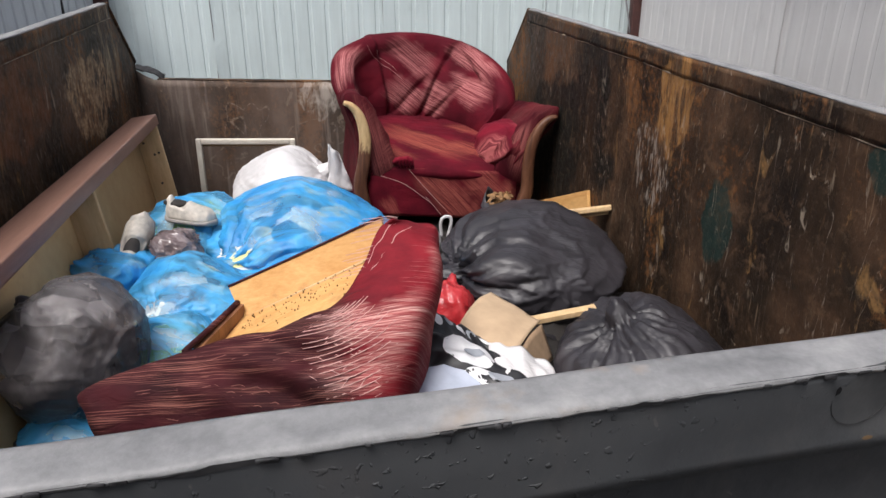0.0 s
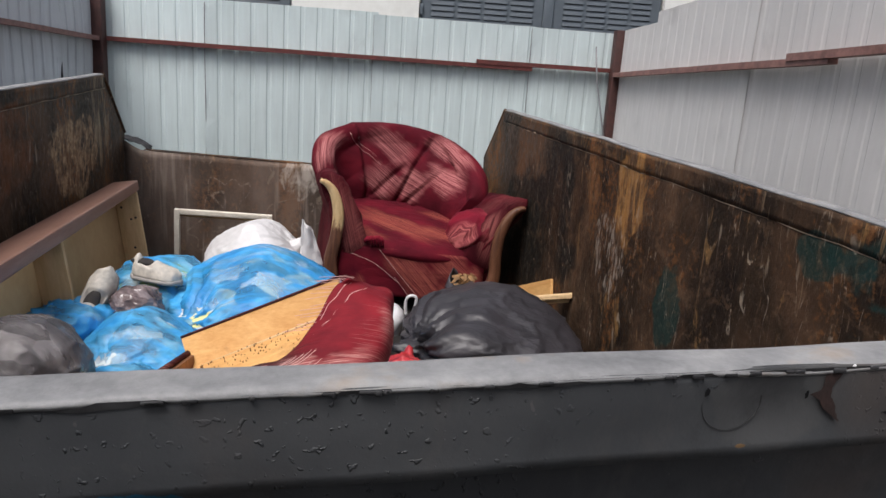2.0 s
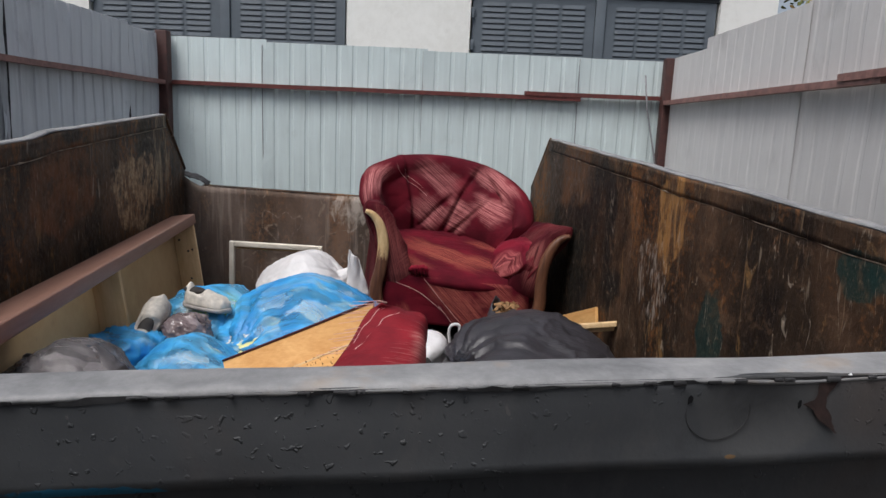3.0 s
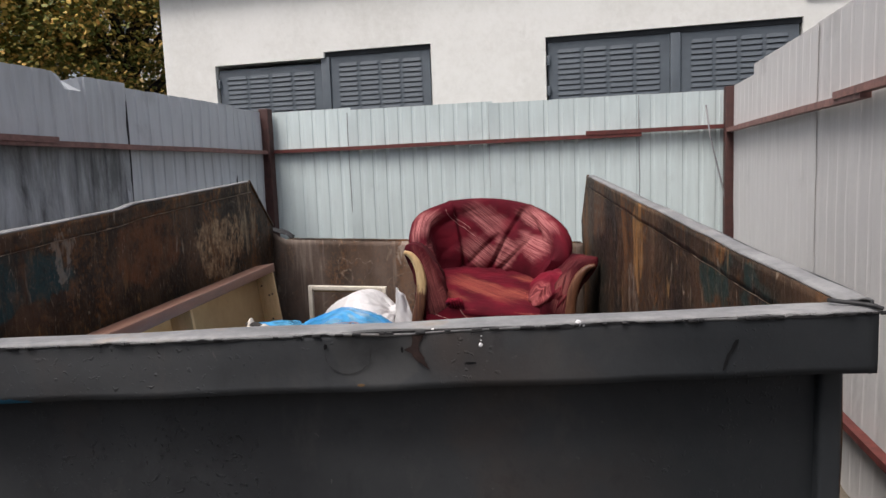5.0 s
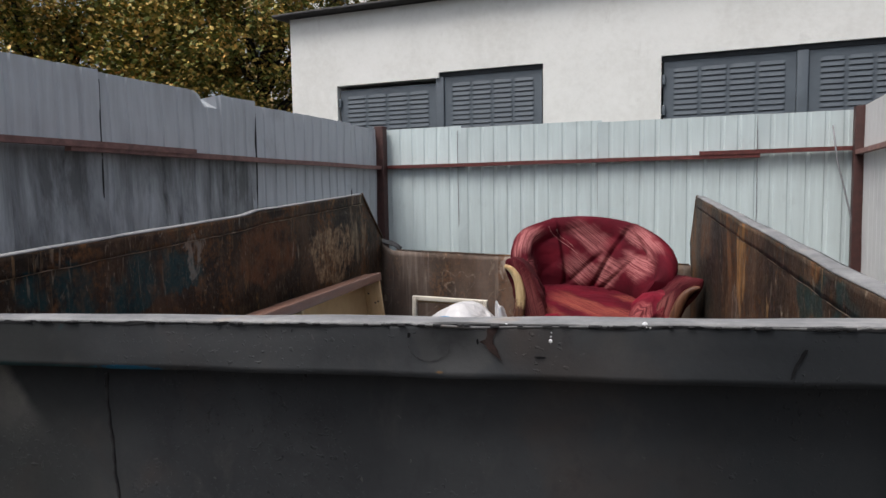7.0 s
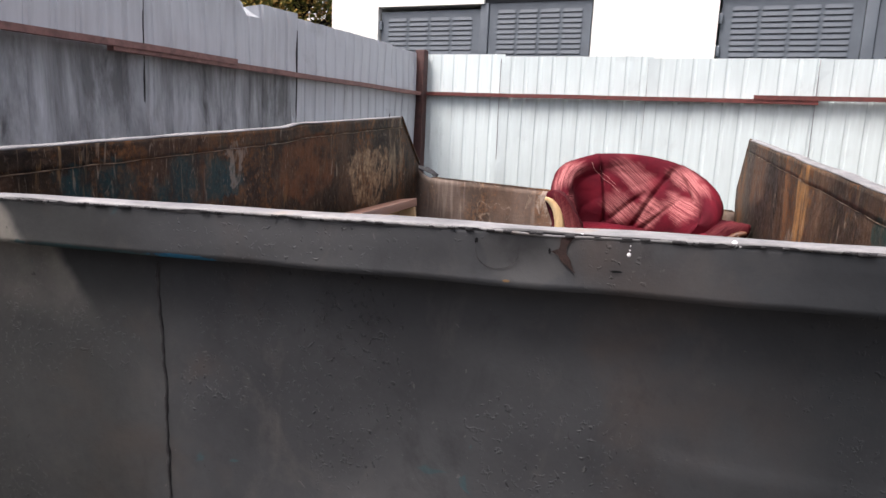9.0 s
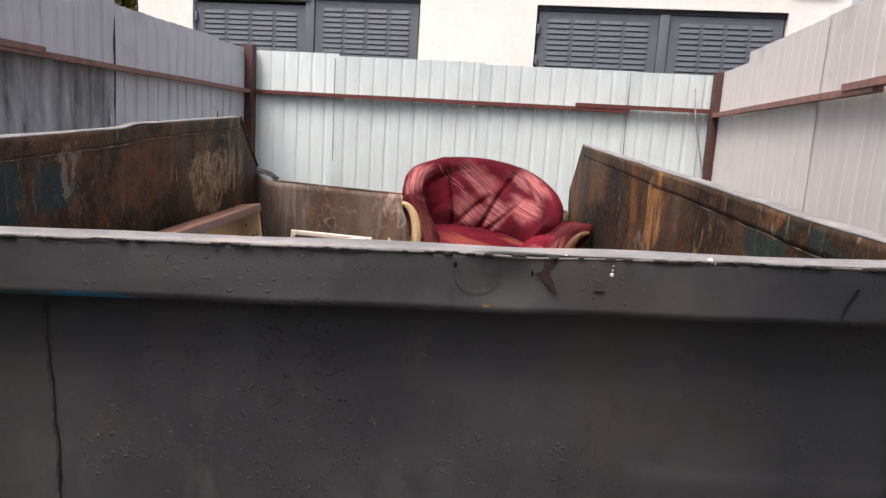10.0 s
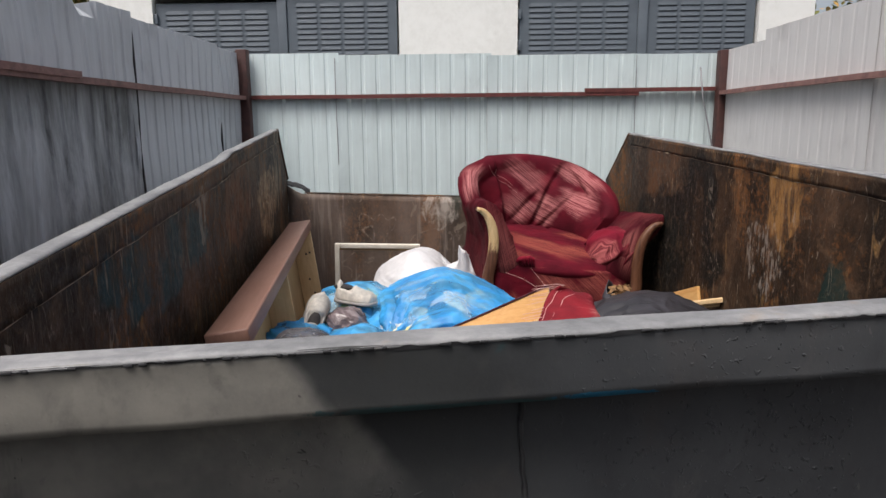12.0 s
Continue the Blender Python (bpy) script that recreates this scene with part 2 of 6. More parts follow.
def paint_material():
    """Dark blue-grey brushed-on paint of the outside, chipped and blistered, pale grey at one end."""
    m = Mat("grey_skip_paint", 0.5, 0.0, 0.22)
    big = m.noise(2.2, 5, 0.55)
    grain = m.noise(45, 5, 0.65)
    c = m.ramp(big, [(0.32, (0.030, 0.032, 0.035)), (0.52, (0.048, 0.051, 0.054)), (0.72, (0.078, 0.079, 0.080))])
    brown = m.mask(m.noise(3.1, 5, 0.6, 0.2, m.coords(loc=(4, 4, 1))), 0.55, 0.75)
    c = m.mix(m.math("MULTIPLY", brown, 0.7), c, (0.072, 0.055, 0.046))
    # Pale grey area at the left end, slanted uneven edge, ending lower down.
    paler = m.mask(m.math("ADD", m.axis(0), m.math("ADD", m.math("MULTIPLY", m.math("SUBTRACT", m.axis(2), 1.33), 0.6), m.math("MULTIPLY", m.math("SUBTRACT", m.noise(5, 4, 0.6), 0.5), 0.09))), -0.855, -0.885)
    paler = m.math("MULTIPLY", paler, m.mask(m.math("ADD", m.axis(2), m.math("MULTIPLY", m.noise(7, 4), 0.1)), 1.30, 1.44))
    c = m.mix(m.math("MULTIPLY", paler, m.ramp(m.noise(14, 5, 0.65), [(0.3, (0.62,) * 3), (0.6, (0.95,) * 3)])), c, (0.20, 0.19, 0.165))
    c = m.mix(m.math("MULTIPLY", m.spot(-0.055, 0.0, 1.486, 0.06, 0.3, 0.045, 0.4, 30), 0.22), c, (0.085, 0.083, 0.078))
    c = m.mix(m.math("MULTIPLY", m.spot(-0.08, 0.0, 1.445, 0.005, 0.3, 0.002, 0.8, 130), 0.6), c, (0.20, 0.11, 0.035))
    pits = m.math("MAXIMUM", m.mask(m.noise(42, 2, 0.5, 0.8, m.coords((1, 1, 0.7))), 0.755, 0.77), m.mask(m.noise(13, 3, 0.6, 1.5, m.coords((1.6, 1, 0.8), (0, 40, 0))), 0.765, 0.775))
    c = m.mix(m.math("MULTIPLY", pits, 0.8), c, (0.006, 0.006, 0.006))
    specks = m.mask(m.noise(60, 2, 0.5, 0.5, m.coords(loc=(3, 3, 3))), 0.73, 0.76)
    c = m.mix(m.math("MULTIPLY", specks, 0.5), c, (0.11, 0.105, 0.10))
    c = m.mix(m.math("MULTIPLY", m.spot(-0.80, 0.0, 1.4225, 0.15, 0.3, 0.0050, 1.0, 45), 0.75), c, (0.012, 0.070, 0.075))
    c = m.mix(m.math("MULTIPLY", m.spot(-0.605, 0.0, 1.4270, 0.060, 0.3, 0.0048, 0.8, 60), 0.9), c, (0.010, 0.110, 0.190))
    teal = m.mask(m.noise(11, 3, 0.5, 0.5, m.coords((1, 1, 1.6), loc=(8, 1, 4))), 0.735, 0.76)
    c = m.mix(m.math("MULTIPLY", teal, 0.5), c, (0.02, 0.07, 0.08))
    worn = m.noise(7, 6, 0.7, 0.4, m.coords((1, 1, 0.7), loc=(6, 1, 2)))
    c = m.mix(m.math("MULTIPLY", m.mask(worn, 0.55, 0.70), 0.45), c, (0.085, 0.080, 0.076))
    c = m.mix(m.math("MULTIPLY", m.mask(worn, 0.45, 0.32), 0.45), c, (0.018, 0.019, 0.021))
    # Colour gets darker towards the right end.
    darker_right = m.mask(m.math("ADD", m.axis(0), m.math("MULTIPLY", m.noise(3, 4), 0.5)), 0.30, 0.62)
    c = m.mix(m.math("MULTIPLY", darker_right, 0.85), c, (0.017, 0.020, 0.023))
    # Colour gets darker towards the left end, outside the pale area.
    darker_left = m.math("MULTIPLY", m.mask(m.math("ADD", m.axis(0), m.math("MULTIPLY", m.noise(3, 4), 0.2)), -0.52, -0.72), m.mask(paler, 0.5, 0.0))
    c = m.mix(m.math("MULTIPLY", darker_left, 0.5), c, (0.024, 0.025, 0.022))
    m.color(c)
    m.rough(m.ramp(grain, [(0.3, (0.42,) * 3), (0.75, (0.68,) * 3)]))
    cluster = m.math("MAXIMUM", m.mask(m.noise(3.0, 3), 0.50, 0.64), m.spot(-0.33, 0.0, 1.24, 0.10, 0.3, 0.18, 0.6, 9))
    blister = m.math("MULTIPLY", m.math("MAXIMUM", m.mask(m.noise(120, 2, 0.5, 0.2), 0.62, 0.70), m.mask(m.noise(60, 2, 0.5, 0.2), 0.71, 0.76)), cluster)
    m.bump(m.math("ADD", m.math("MULTIPLY", blister, 1.0), m.math("MULTIPLY", grain, 0.3)), 0.75, 0.0034)
    m.bump(m.noise(5, 3, 0.5, 0.3, m.coords((1, 1, 0.4))), 0.4, 0.02)
    return m.m


def rim_top_material():
    """Light, worn and dusty grey paint on the upper flange."""
    m = Mat("worn_rim_paint", 0.55, 0.0, 0.4)
    a = m.noise(9, 6, 0.65)
    b = m.noise(60, 4, 0.7)
    c = m.ramp(m.math("ADD", m.math("MULTIPLY", a, 0.7), m.math("MULTIPLY", b, 0.3)),
               [(0.33, (0.13, 0.132, 0.135)), (0.5, (0.215, 0.216, 0.218)), (0.68, (0.32, 0.318, 0.314))])
    c = m.mix(m.math("MULTIPLY", m.mask(m.noise(5, 5, 0.7, 0.3, m.coords(loc=(9, 3, 3))), 0.60, 0.70), 0.5), c, (0.30, 0.22, 0.15))
    c = m.mix(m.mask(m.noise(17, 4, 0.6, 0.4), 0.73, 0.75), c, (0.03, 0.028, 0.027))
    m.color(c)
    m.bump(m.math("ADD", a, b), 0.35, 0.003)
    return m.m


def chip_edge_material():
    m = Mat("chipped_black_edge", 0.7)
    m.color(m.ramp(m.noise(40, 4), [(0.4, (0.008, 0.008, 0.009)), (0.7, (0.04, 0.04, 0.042))]))
    return m.m


def fence_material(name, tint, dirt, dark=0.35):
    """Painted corrugated sheet, chalky, with vertical run marks; every sheet a little different."""
    m = Mat(name, 0.55, 0.0, 0.35)
    runs = m.noise(6, 5, 0.6, 0.2, m.coords((3.0, 3.0, 0.25)))
    big = m.noise(1.4, 5, 0.6)
    fine = m.noise(70, 3, 0.6)
    v = m.math("ADD", m.math("MULTIPLY", runs, 0.6), m.math("MULTIPLY", big, 0.4))
    c = m.ramp(v, [(0.3, tuple(x * (1 - dark) for x in tint)), (0.55, tint), (0.75, tuple(min(1, x * 1.12) for x in tint))])
    grime = m.mask(m.noise(2.2, 6, 0.7, 0.4, m.coords((1.3, 1.3, 0.5), loc=(2, 2, 5))), 0.60 - 0.12 * dirt, 0.80)
    if dirt > 0.5:
        grime = m.math("MULTIPLY", m.mask(m.noise(2.2, 6, 0.7, 0.4, m.coords((2.0, 2.0, 0.45), loc=(2, 2, 5))), 0.34, 0.58), m.mask(m.axis(2), 1.845, 1.81))
        grime = m.math("MULTIPLY", grime, m.math("ADD", m.math("MULTIPLY", runs, 0.9), 0.65))
    c = m.mix(m.math("MULTIPLY", grime, 0.30 + 0.55 * dirt), c, (0.060, 0.059, 0.058))
    soot = m.math("MULTIPLY", m.mask(m.math("SUBTRACT", 1.825, m.math("ADD", m.axis(2), m.math("MULTIPLY", runs, -0.25))), 0.36, 0.05), m.mask(m.axis(2), 1.835, 1.825))
    c = m.mix(m.math("MULTIPLY", soot, 0.30 + 0.45 * dirt), c, (0.045, 0.043, 0.042))
    h = m.n("ShaderNodeHueSaturation")
    m.link(c, h.inputs["Color"])
    m.link(m.math("ADD", m.math("MULTIPLY", m.per_object(), 0.22), 0.87), h.inputs["Value"])
    m.color(h.outputs[0])
    m.bump(fine, 0.15, 0.002)
    m.bump(m.noise(5, 3, 0.5), 0.35, 0.012)
    return m.m


def rail_material(name, tone):
    m = Mat(name, 0.6)
    c = m.ramp(m.noise(22, 5, 0.65), [(0.35, tuple(x * 0.6 for x in tone)), (0.6, tone), (0.8, tuple(min(1, x * 1.35) for x in tone))])
    m.color(c)
    m.bump(m.noise(60, 3), 0.3, 0.002)
    return m.m


def cloth_strokes(m, vec, loc, size=5.0, cover=0.49):
    """Ragged bundles of fine parallel strokes: where they lie, and the strokes themselves."""
    fine = m.noise(1.0, 2, 0.6, 0.0, m.coords((5.0, 380.0, 1.0), loc=loc, src=vec))
    mid = m.noise(1.0, 2, 0.5, 0.0, m.coords((3.0, 110.0, 1.0), loc=loc, src=vec))
    patch = m.noise(1.0, 1, 0.5, 0.2, m.coords((size, size * 1.5, 1.0), loc=loc, src=vec))
    edge = m.math("ADD", patch, m.math("ADD", m.math("MULTIPLY", m.math("SUBTRACT", mid, 0.5), 0.34), m.math("MULTIPLY", m.math("SUBTRACT", fine, 0.5), 0.34)))
    where = m.math("MULTIPLY", m.mask(edge, cover, cover + 0.05), m.math("ADD", m.math("MULTIPLY", m.mask(patch, cover - 0.08, cover + 0.16), 0.75), 0.25))
    return m.math("MULTIPLY", where, m.math("ADD", m.math("MULTIPLY", m.mask(fine, 0.46, 0.58), 0.86), 0.14))


def stroke_patch(m, at, angle, reach, width, fray=0.9):
    """One bundle of parallel woven strokes with combed-out ends, laid at a place of the cloth."""
    al = radians(angle)
    c, q = math.cos(al), math.sin(al)
    vec = m.coords((1, 1, 1), (0, 0, -angle), (-(c * at[0] + q * at[1]), q * at[0] - c * at[1], 0))
    fine = m.noise(1.0, 2, 0.6, 0.0, m.coords((3.0, 270.0, 1.0), loc=(at[0] * 9, at[1] * 7, 0), src=vec))
    mid = m.noise(1.0, 2, 0.5, 0.0, m.coords((2.0, 60.0, 1.0), loc=(at[1] * 5, at[0] * 3, 0), src=vec))
    sep = m.n("ShaderNodeSeparateXYZ")
    m.link(vec, sep.inputs[0])
    jag = m.math("ADD", m.math("SUBTRACT", fine, 0.5), m.math("SUBTRACT", mid, 0.5))
    along = m.math("ADD", m.math("DIVIDE", m.math("ABSOLUTE", sep.outputs[0]), reach), m.math("MULTIPLY", jag, fray))
    across = m.math("ADD", m.math("DIVIDE", m.math("ABSOLUTE", sep.outputs[1]), width), m.math("MULTIPLY", m.math("SUBTRACT", m.noise(9, 2), 0.5), 1.8))
    inside = m.math("MULTIPLY", m.mask(along, 1.15, 0.55), m.mask(across, 1.10, 0.55))
    return m.math("MULTIPLY", inside, m.math("ADD", m.math("MULTIPLY", m.mask(fine, 0.44, 0.56), 0.82), 0.18))


def fabric_material(name, patches, deep=1.0, rose=(0.42, 0.125, 0.125), hatch=0.0, turn=-40.0):
    """Burgundy velour woven with pale brush-stroke bundles that end in ragged fringes; patches: place, angle, reach, width, strength."""
    m = Mat(name, 0.8, 0.0, 0.12)
    m.co = m.n("ShaderNodeTexCoord").outputs["UV"]
    m.b.inputs["Sheen Weight"].default_value = 0.02
    m.b.inputs["Sheen Roughness"].default_value = 0.4
    m.b.inputs["Sheen Tint"].default_value = (0.9, 0.35, 0.35, 1)
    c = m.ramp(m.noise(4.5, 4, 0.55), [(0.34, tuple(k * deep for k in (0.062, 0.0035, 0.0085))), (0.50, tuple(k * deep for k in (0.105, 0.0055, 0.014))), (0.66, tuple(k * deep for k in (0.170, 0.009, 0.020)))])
    if hatch:
        c = m.mix(m.math("MULTIPLY", cloth_strokes(m, m.coords((1, 1, 1), (0, 0, -turn)), (1.3, 0.4, 0), 3.0, 0.50), hatch), c, tuple(k * 0.6 for k in rose))
    for at, angle, reach, width, strength in patches:
        c = m.mix(m.math("MULTIPLY", stroke_patch(m, at, angle, reach, width), strength), c, rose)
    m.color(c)
    m.bump(m.noise(420, 2, 0.6), 0.3, 0.0015)
    m.bump(m.noise(11, 3, 0.5, 0.6, m.coords((1, 2.2, 1), (0, 0, 35))), 0.35, 0.015)
    return m.m


def wood_material(name, a, b, scale=1.0, axis_=(1, 1, 14), rough=0.5, dirt=0.3):
    m = Mat(name, rough, 0.0, 0.4)
    g = m.noise(4 * scale, 6, 0.65, 0.6, m.coords(axis_))
    g2 = m.noise(22 * scale, 3, 0.6, 0.2, m.coords(axis_))
    c = m.ramp(m.math("ADD", m.math("MULTIPLY", g, 0.7), m.math("MULTIPLY", g2, 0.3)), [(0.33, a), (0.66, b)])
    d = m.mask(m.noise(9, 6, 0.7, 0.3), 0.58, 0.72)
    c = m.mix(m.math("MULTIPLY", d, dirt), c, (0.09, 0.055, 0.03))
    m.color(c)
    m.bump(g2, 0.25, 0.002)
    return m.m


def plastic_material(name, deep, mid, light, rough=0.28, patch_scale=5.0, clear=1.0, relief=1.0):
    """Thin film bag: crisp folds and gloss; a see-through film is denser where it lies double."""
    m = Mat(name, rough, 0.0, 0.5)
    p = m.noise(patch_scale, 4, 0.6, 0.6)
    q = m.noise(patch_scale * 2.7, 5, 0.6, 1.2, m.coords((1, 1, 0.6), (20, 30, 0)))
    turned = m.coords((1, 1, 1), (20, 35, 30))
    taut = m.noise(1.0, 3, 0.5, 0.25, m.coords((2.2, 20.0, 9.0), src=turned))
    c = m.ramp(m.math("ADD", m.math("MULTIPLY", p, 0.45), m.math("ADD", m.math("MULTIPLY", q, 0.2), m.math("MULTIPLY", taut, 0.35))), [(0.38, deep), (0.50, mid), (0.62, light)])
    m.color(c)
    if clear < 1.0:
        m.link(m.math("ADD", m.math("MULTIPLY", m.mask(taut, 0.60, 0.40), 0.96 - clear), clear), m.b.inputs["Alpha"])
    crisp = m.math("ABSOLUTE", m.math("SUBTRACT", taut, 0.5))
    m.bump(m.mask(crisp, 0.11, 0.0), 0.40 * relief, 0.010)
    crush = m.math("ABSOLUTE", m.math("SUBTRACT", m.noise(6, 2, 0.5, 0.5, m.coords((1, 1.6, 0.8), (40, 10, 20), (4, 2, 1))), 0.5))
    m.bump(m.mask(crush, 0.07, 0.0), 0.22 * relief, 0.010)
    return m.m


def contents_material(name, stops):
    """Packed household refuse seen through film: pale and coloured scraps."""
    m = Mat(name, 0.6, 0.0, 0.3)
    bent = m.coords((1, 1, 1.4), (30, 20, 0))
    cell = m.voronoi(11, "F1", bent, "Color")
    sep = m.n("ShaderNodeSeparateColor")
    m.link(cell, sep.inputs[0])
    c = m.ramp(sep.outputs[0], stops)
    c = m.mix(m.math("MULTIPLY", m.mask(m.noise(20, 4, 0.6), 0.5, 0.7), 0.4), c, (0.25, 0.22, 0.2))
    m.color(c)
    m.bump(m.noise(14, 4, 0.6), 0.5, 0.02)
    return m.m


def plain_material(name, colour, rough=0.6, vary=0.15, scale=20, bump=0.2, spec=0.4):
    m = Mat(name, rough, 0.0, spec)
    m.color(m.ramp(m.noise(scale, 5, 0.6), [(0.3, tuple(x * (1 - vary) for x in colour)), (0.7, tuple(min(1, x * (1 + vary)) for x in colour))]))
    m.bump(m.noise(scale * 3, 3), bump, 0.003)
    return m.m


def plaster_material():
    m = Mat("whitewashed_plaster", 0.85, 0.0, 0.2)
    a = m.noise(1.3, 6, 0.6)
    b = m.noise(14, 5, 0.65)
    c = m.ramp(m.math("ADD", m.math("MULTIPLY", a, 0.6), m.math("MULTIPLY", b, 0.4)), [(0.3, (0.70, 0.695, 0.655)), (0.52, (0.80, 0.80, 0.765)), (0.7, (0.84, 0.84, 0.81))])
    c = m.mix(m.math("MULTIPLY", m.mask(m.noise(3, 6, 0.7, 0.3, m.coords((1, 1, 0.4))), 0.62, 0.75), 0.35), c, (0.42, 0.40, 0.36))
    m.color(c)
    m.bump(b, 0.4, 0.006)
    return m.m


def asphalt_material():
    m = Mat("asphalt", 0.9, 0.0, 0.25)
    g = m.noise(120, 3, 0.7)
    c = m.ramp(m.math("ADD", m.math("MULTIPLY", m.noise(1.1, 5), 0.5), m.math("MULTIPLY", g, 0.5)), [(0.3, (0.030, 0.030, 0.030)), (0.7, (0.085, 0.082, 0.078))])
    m.color(c)
    m.bump(g, 0.6, 0.006)
    return m.m


def leaf_material(name, a, b, c3):
    m = Mat(name, 0.6, 0.0, 0.3)
    r = m.n("ShaderNodeNewGeometry").outputs["Random Per Island"]
    m.color(m.ramp(r, [(0.0, tuple(k * 0.6 for k in a)), (0.38, a), (0.70, b), (0.97, c3)]))
    m.b.inputs["Subsurface Weight"].default_value = 0.1
    return m.m


M_INNER = skip_inner_material()
M_INNER_DUSTY = skip_inner_material("dusty_end_steel", 0.65)
M_PAINT = paint_material()
M_RIM = rim_top_material()
M_CHIP = chip_edge_material()
M_FENCE_B = fence_material("pale_green_sheet", (0.60, 0.69, 0.69), 0.15, 0.15)
M_FENCE_L = fence_material("grey_zinc_sheet", (0.58, 0.605, 0.625), 0.74, 0.30)
M_FENCE_L_CLEAN = fence_material("clean_zinc_sheet", (0.60, 0.625, 0.65), 0.3, 0.15)
M_FENCE_R = fence_material("pinkish_grey_sheet", (0.63, 0.62, 0.61), 0.25, 0.10)
M_RAIL = rail_material("red_oxide_rail", (0.13, 0.030, 0.024))
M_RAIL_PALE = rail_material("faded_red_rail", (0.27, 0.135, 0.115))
M_POST = rail_material("brown_post_paint", (0.060, 0.019, 0.015))
M_FABRIC = fabric_material("burgundy_velour_back", [
    ((-0.38, 0.64), 38, 0.11, 0.065, 0.95), ((-0.49, 0.47), 3, 0.10, 0.060, 0.95), ((-0.03, 0.665), -38, 0.13, 0.075, 0.62),
    ((-0.08, 0.47), -35, 0.10, 0.085, 0.66), ((0.08, 0.47), -22, 0.08, 0.085, 0.72), ((0.25, 0.68), -32, 0.13, 0.060, 0.85),
    ((0.27, 0.53), -14, 0.12, 0.070, 0.80)], 0.72, (0.46, 0.175, 0.17))
# Same velour for the arms, its colour darkened to stand for shade.
M_FABRIC_ARM_SHADED = fabric_material("burgundy_velour_arm_shaded", [((0.10, -0.16), 20, 0.10, 0.05, 0.7), ((0.12, -0.05), 75, 0.10, 0.05, 0.6), ((0.14, 0.52), 60, 0.10, 0.05, 0.6)], 0.48, (0.30, 0.095, 0.085), 0.45, 75.0)
M_FABRIC_SEAT = fabric_material("burgundy_velour_seat", [
    ((-0.06, 0.56), -48, 0.26, 0.10, 0.8), ((0.17, 0.47), -50, 0.16, 0.07, 0.7), ((0.20, 0.78), -40, 0.12, 0.05, 0.6), ((-0.24, 0.42), -50, 0.14, 0.06, 0.6)], 0.85, (0.34, 0.090, 0.060))
M_FABRIC_PANEL = fabric_material("burgundy_velour_panel", [
    ((0.02, 0.12), -42, 0.20, 0.070, 0.85), ((0.22, 0.16), -38, 0.15, 0.070, 0.8), ((-0.24, 0.05), -58, 0.06, 0.035, 0.6)], 0.80, (0.36, 0.100, 0.076))
M_FABRIC_PAD = fabric_material("burgundy_velour_pad", [((0.36, 0.42), 65, 0.12, 0.03, 0.5), ((0.24, 0.36), 80, 0.10, 0.025, 0.5)], 1.25, (0.56, 0.17, 0.16))


def offcut_material():
    """Bright red velour, brown-rose hatching at one end, and a pale frayed patch of strokes."""
    m = Mat("torn_red_velour", 0.8, 0.0, 0.2)
    m.co = m.n("ShaderNodeTexCoord").outputs["UV"]
    vec = m.coords((1, 1, 1), (0, 0, 8))
    fine = m.noise(1.0, 2, 0.6, 0.0, m.coords((6, 330, 1), src=vec))
    mid = m.noise(1.0, 2, 0.5, 0.0, m.coords((3, 90, 1), loc=(3, 1, 0), src=vec))
    red = m.ramp(m.noise(6, 4, 0.6), [(0.35, (0.125, 0.008, 0.014)), (0.65, (0.235, 0.014, 0.022))])
    jag = m.math("ADD", m.math("MULTIPLY", m.math("SUBTRACT", mid, 0.5), 1.0), m.math("MULTIPLY", m.math("SUBTRACT", fine, 0.5), 1.0))
    sparse = m.math("MULTIPLY", m.mask(fine, 0.52, 0.62), m.mask(m.noise(1.0, 2, 0.5, 0.2, m.coords((5.0, 16.0, 1.0), loc=(2, 5, 0), src=vec)), 0.42, 0.58))
    brown = m.mix(sparse, m.ramp(m.noise(9, 3), [(0.3, (0.022, 0.004, 0.006)), (0.7, (0.052, 0.008, 0.011))]), (0.24, 0.095, 0.075))
    c = m.mix(m.mask(m.math("ADD", m.axis(0), m.math("MULTIPLY", jag, 0.10)), -0.43, -0.49), red, brown)
    for at, angle, reach, width, strength in (((-0.395, 2.03), 6, 0.125, 0.085, 0.95), ((-0.44, 1.90), 10, 0.10, 0.06, 0.7), ((-0.235, 2.22), 0, 0.030, 0.085, 0.35)):
        pale = stroke_patch(m, at, angle, reach, width, 1.3)
        c = m.mix(m.math("MULTIPLY", pale, strength), c, m.mix(m.mask(mid, 0.40, 0.60), (0.42, 0.13, 0.12), (0.68, 0.41, 0.36)))
    fringe = m.mask(m.math("ADD", m.axis(0), m.math("ADD", m.math("MULTIPLY", jag, 0.20), m.math("MULTIPLY", m.math("SUBTRACT", m.axis(1), 2.3), -0.45))), -0.245, -0.225)
    c = m.mix(m.math("MULTIPLY", m.math("MULTIPLY", fringe, m.mask(fine, 0.54, 0.62)), 0.30), c, (0.50, 0.22, 0.20))
    m.color(c)
    m.bump(m.noise(420, 2, 0.6), 0.3, 0.0015)
    m.bump(m.noise(14, 3, 0.55, 0.6, m.coords((1, 1.8, 1))), 0.5, 0.012)
    return m.m


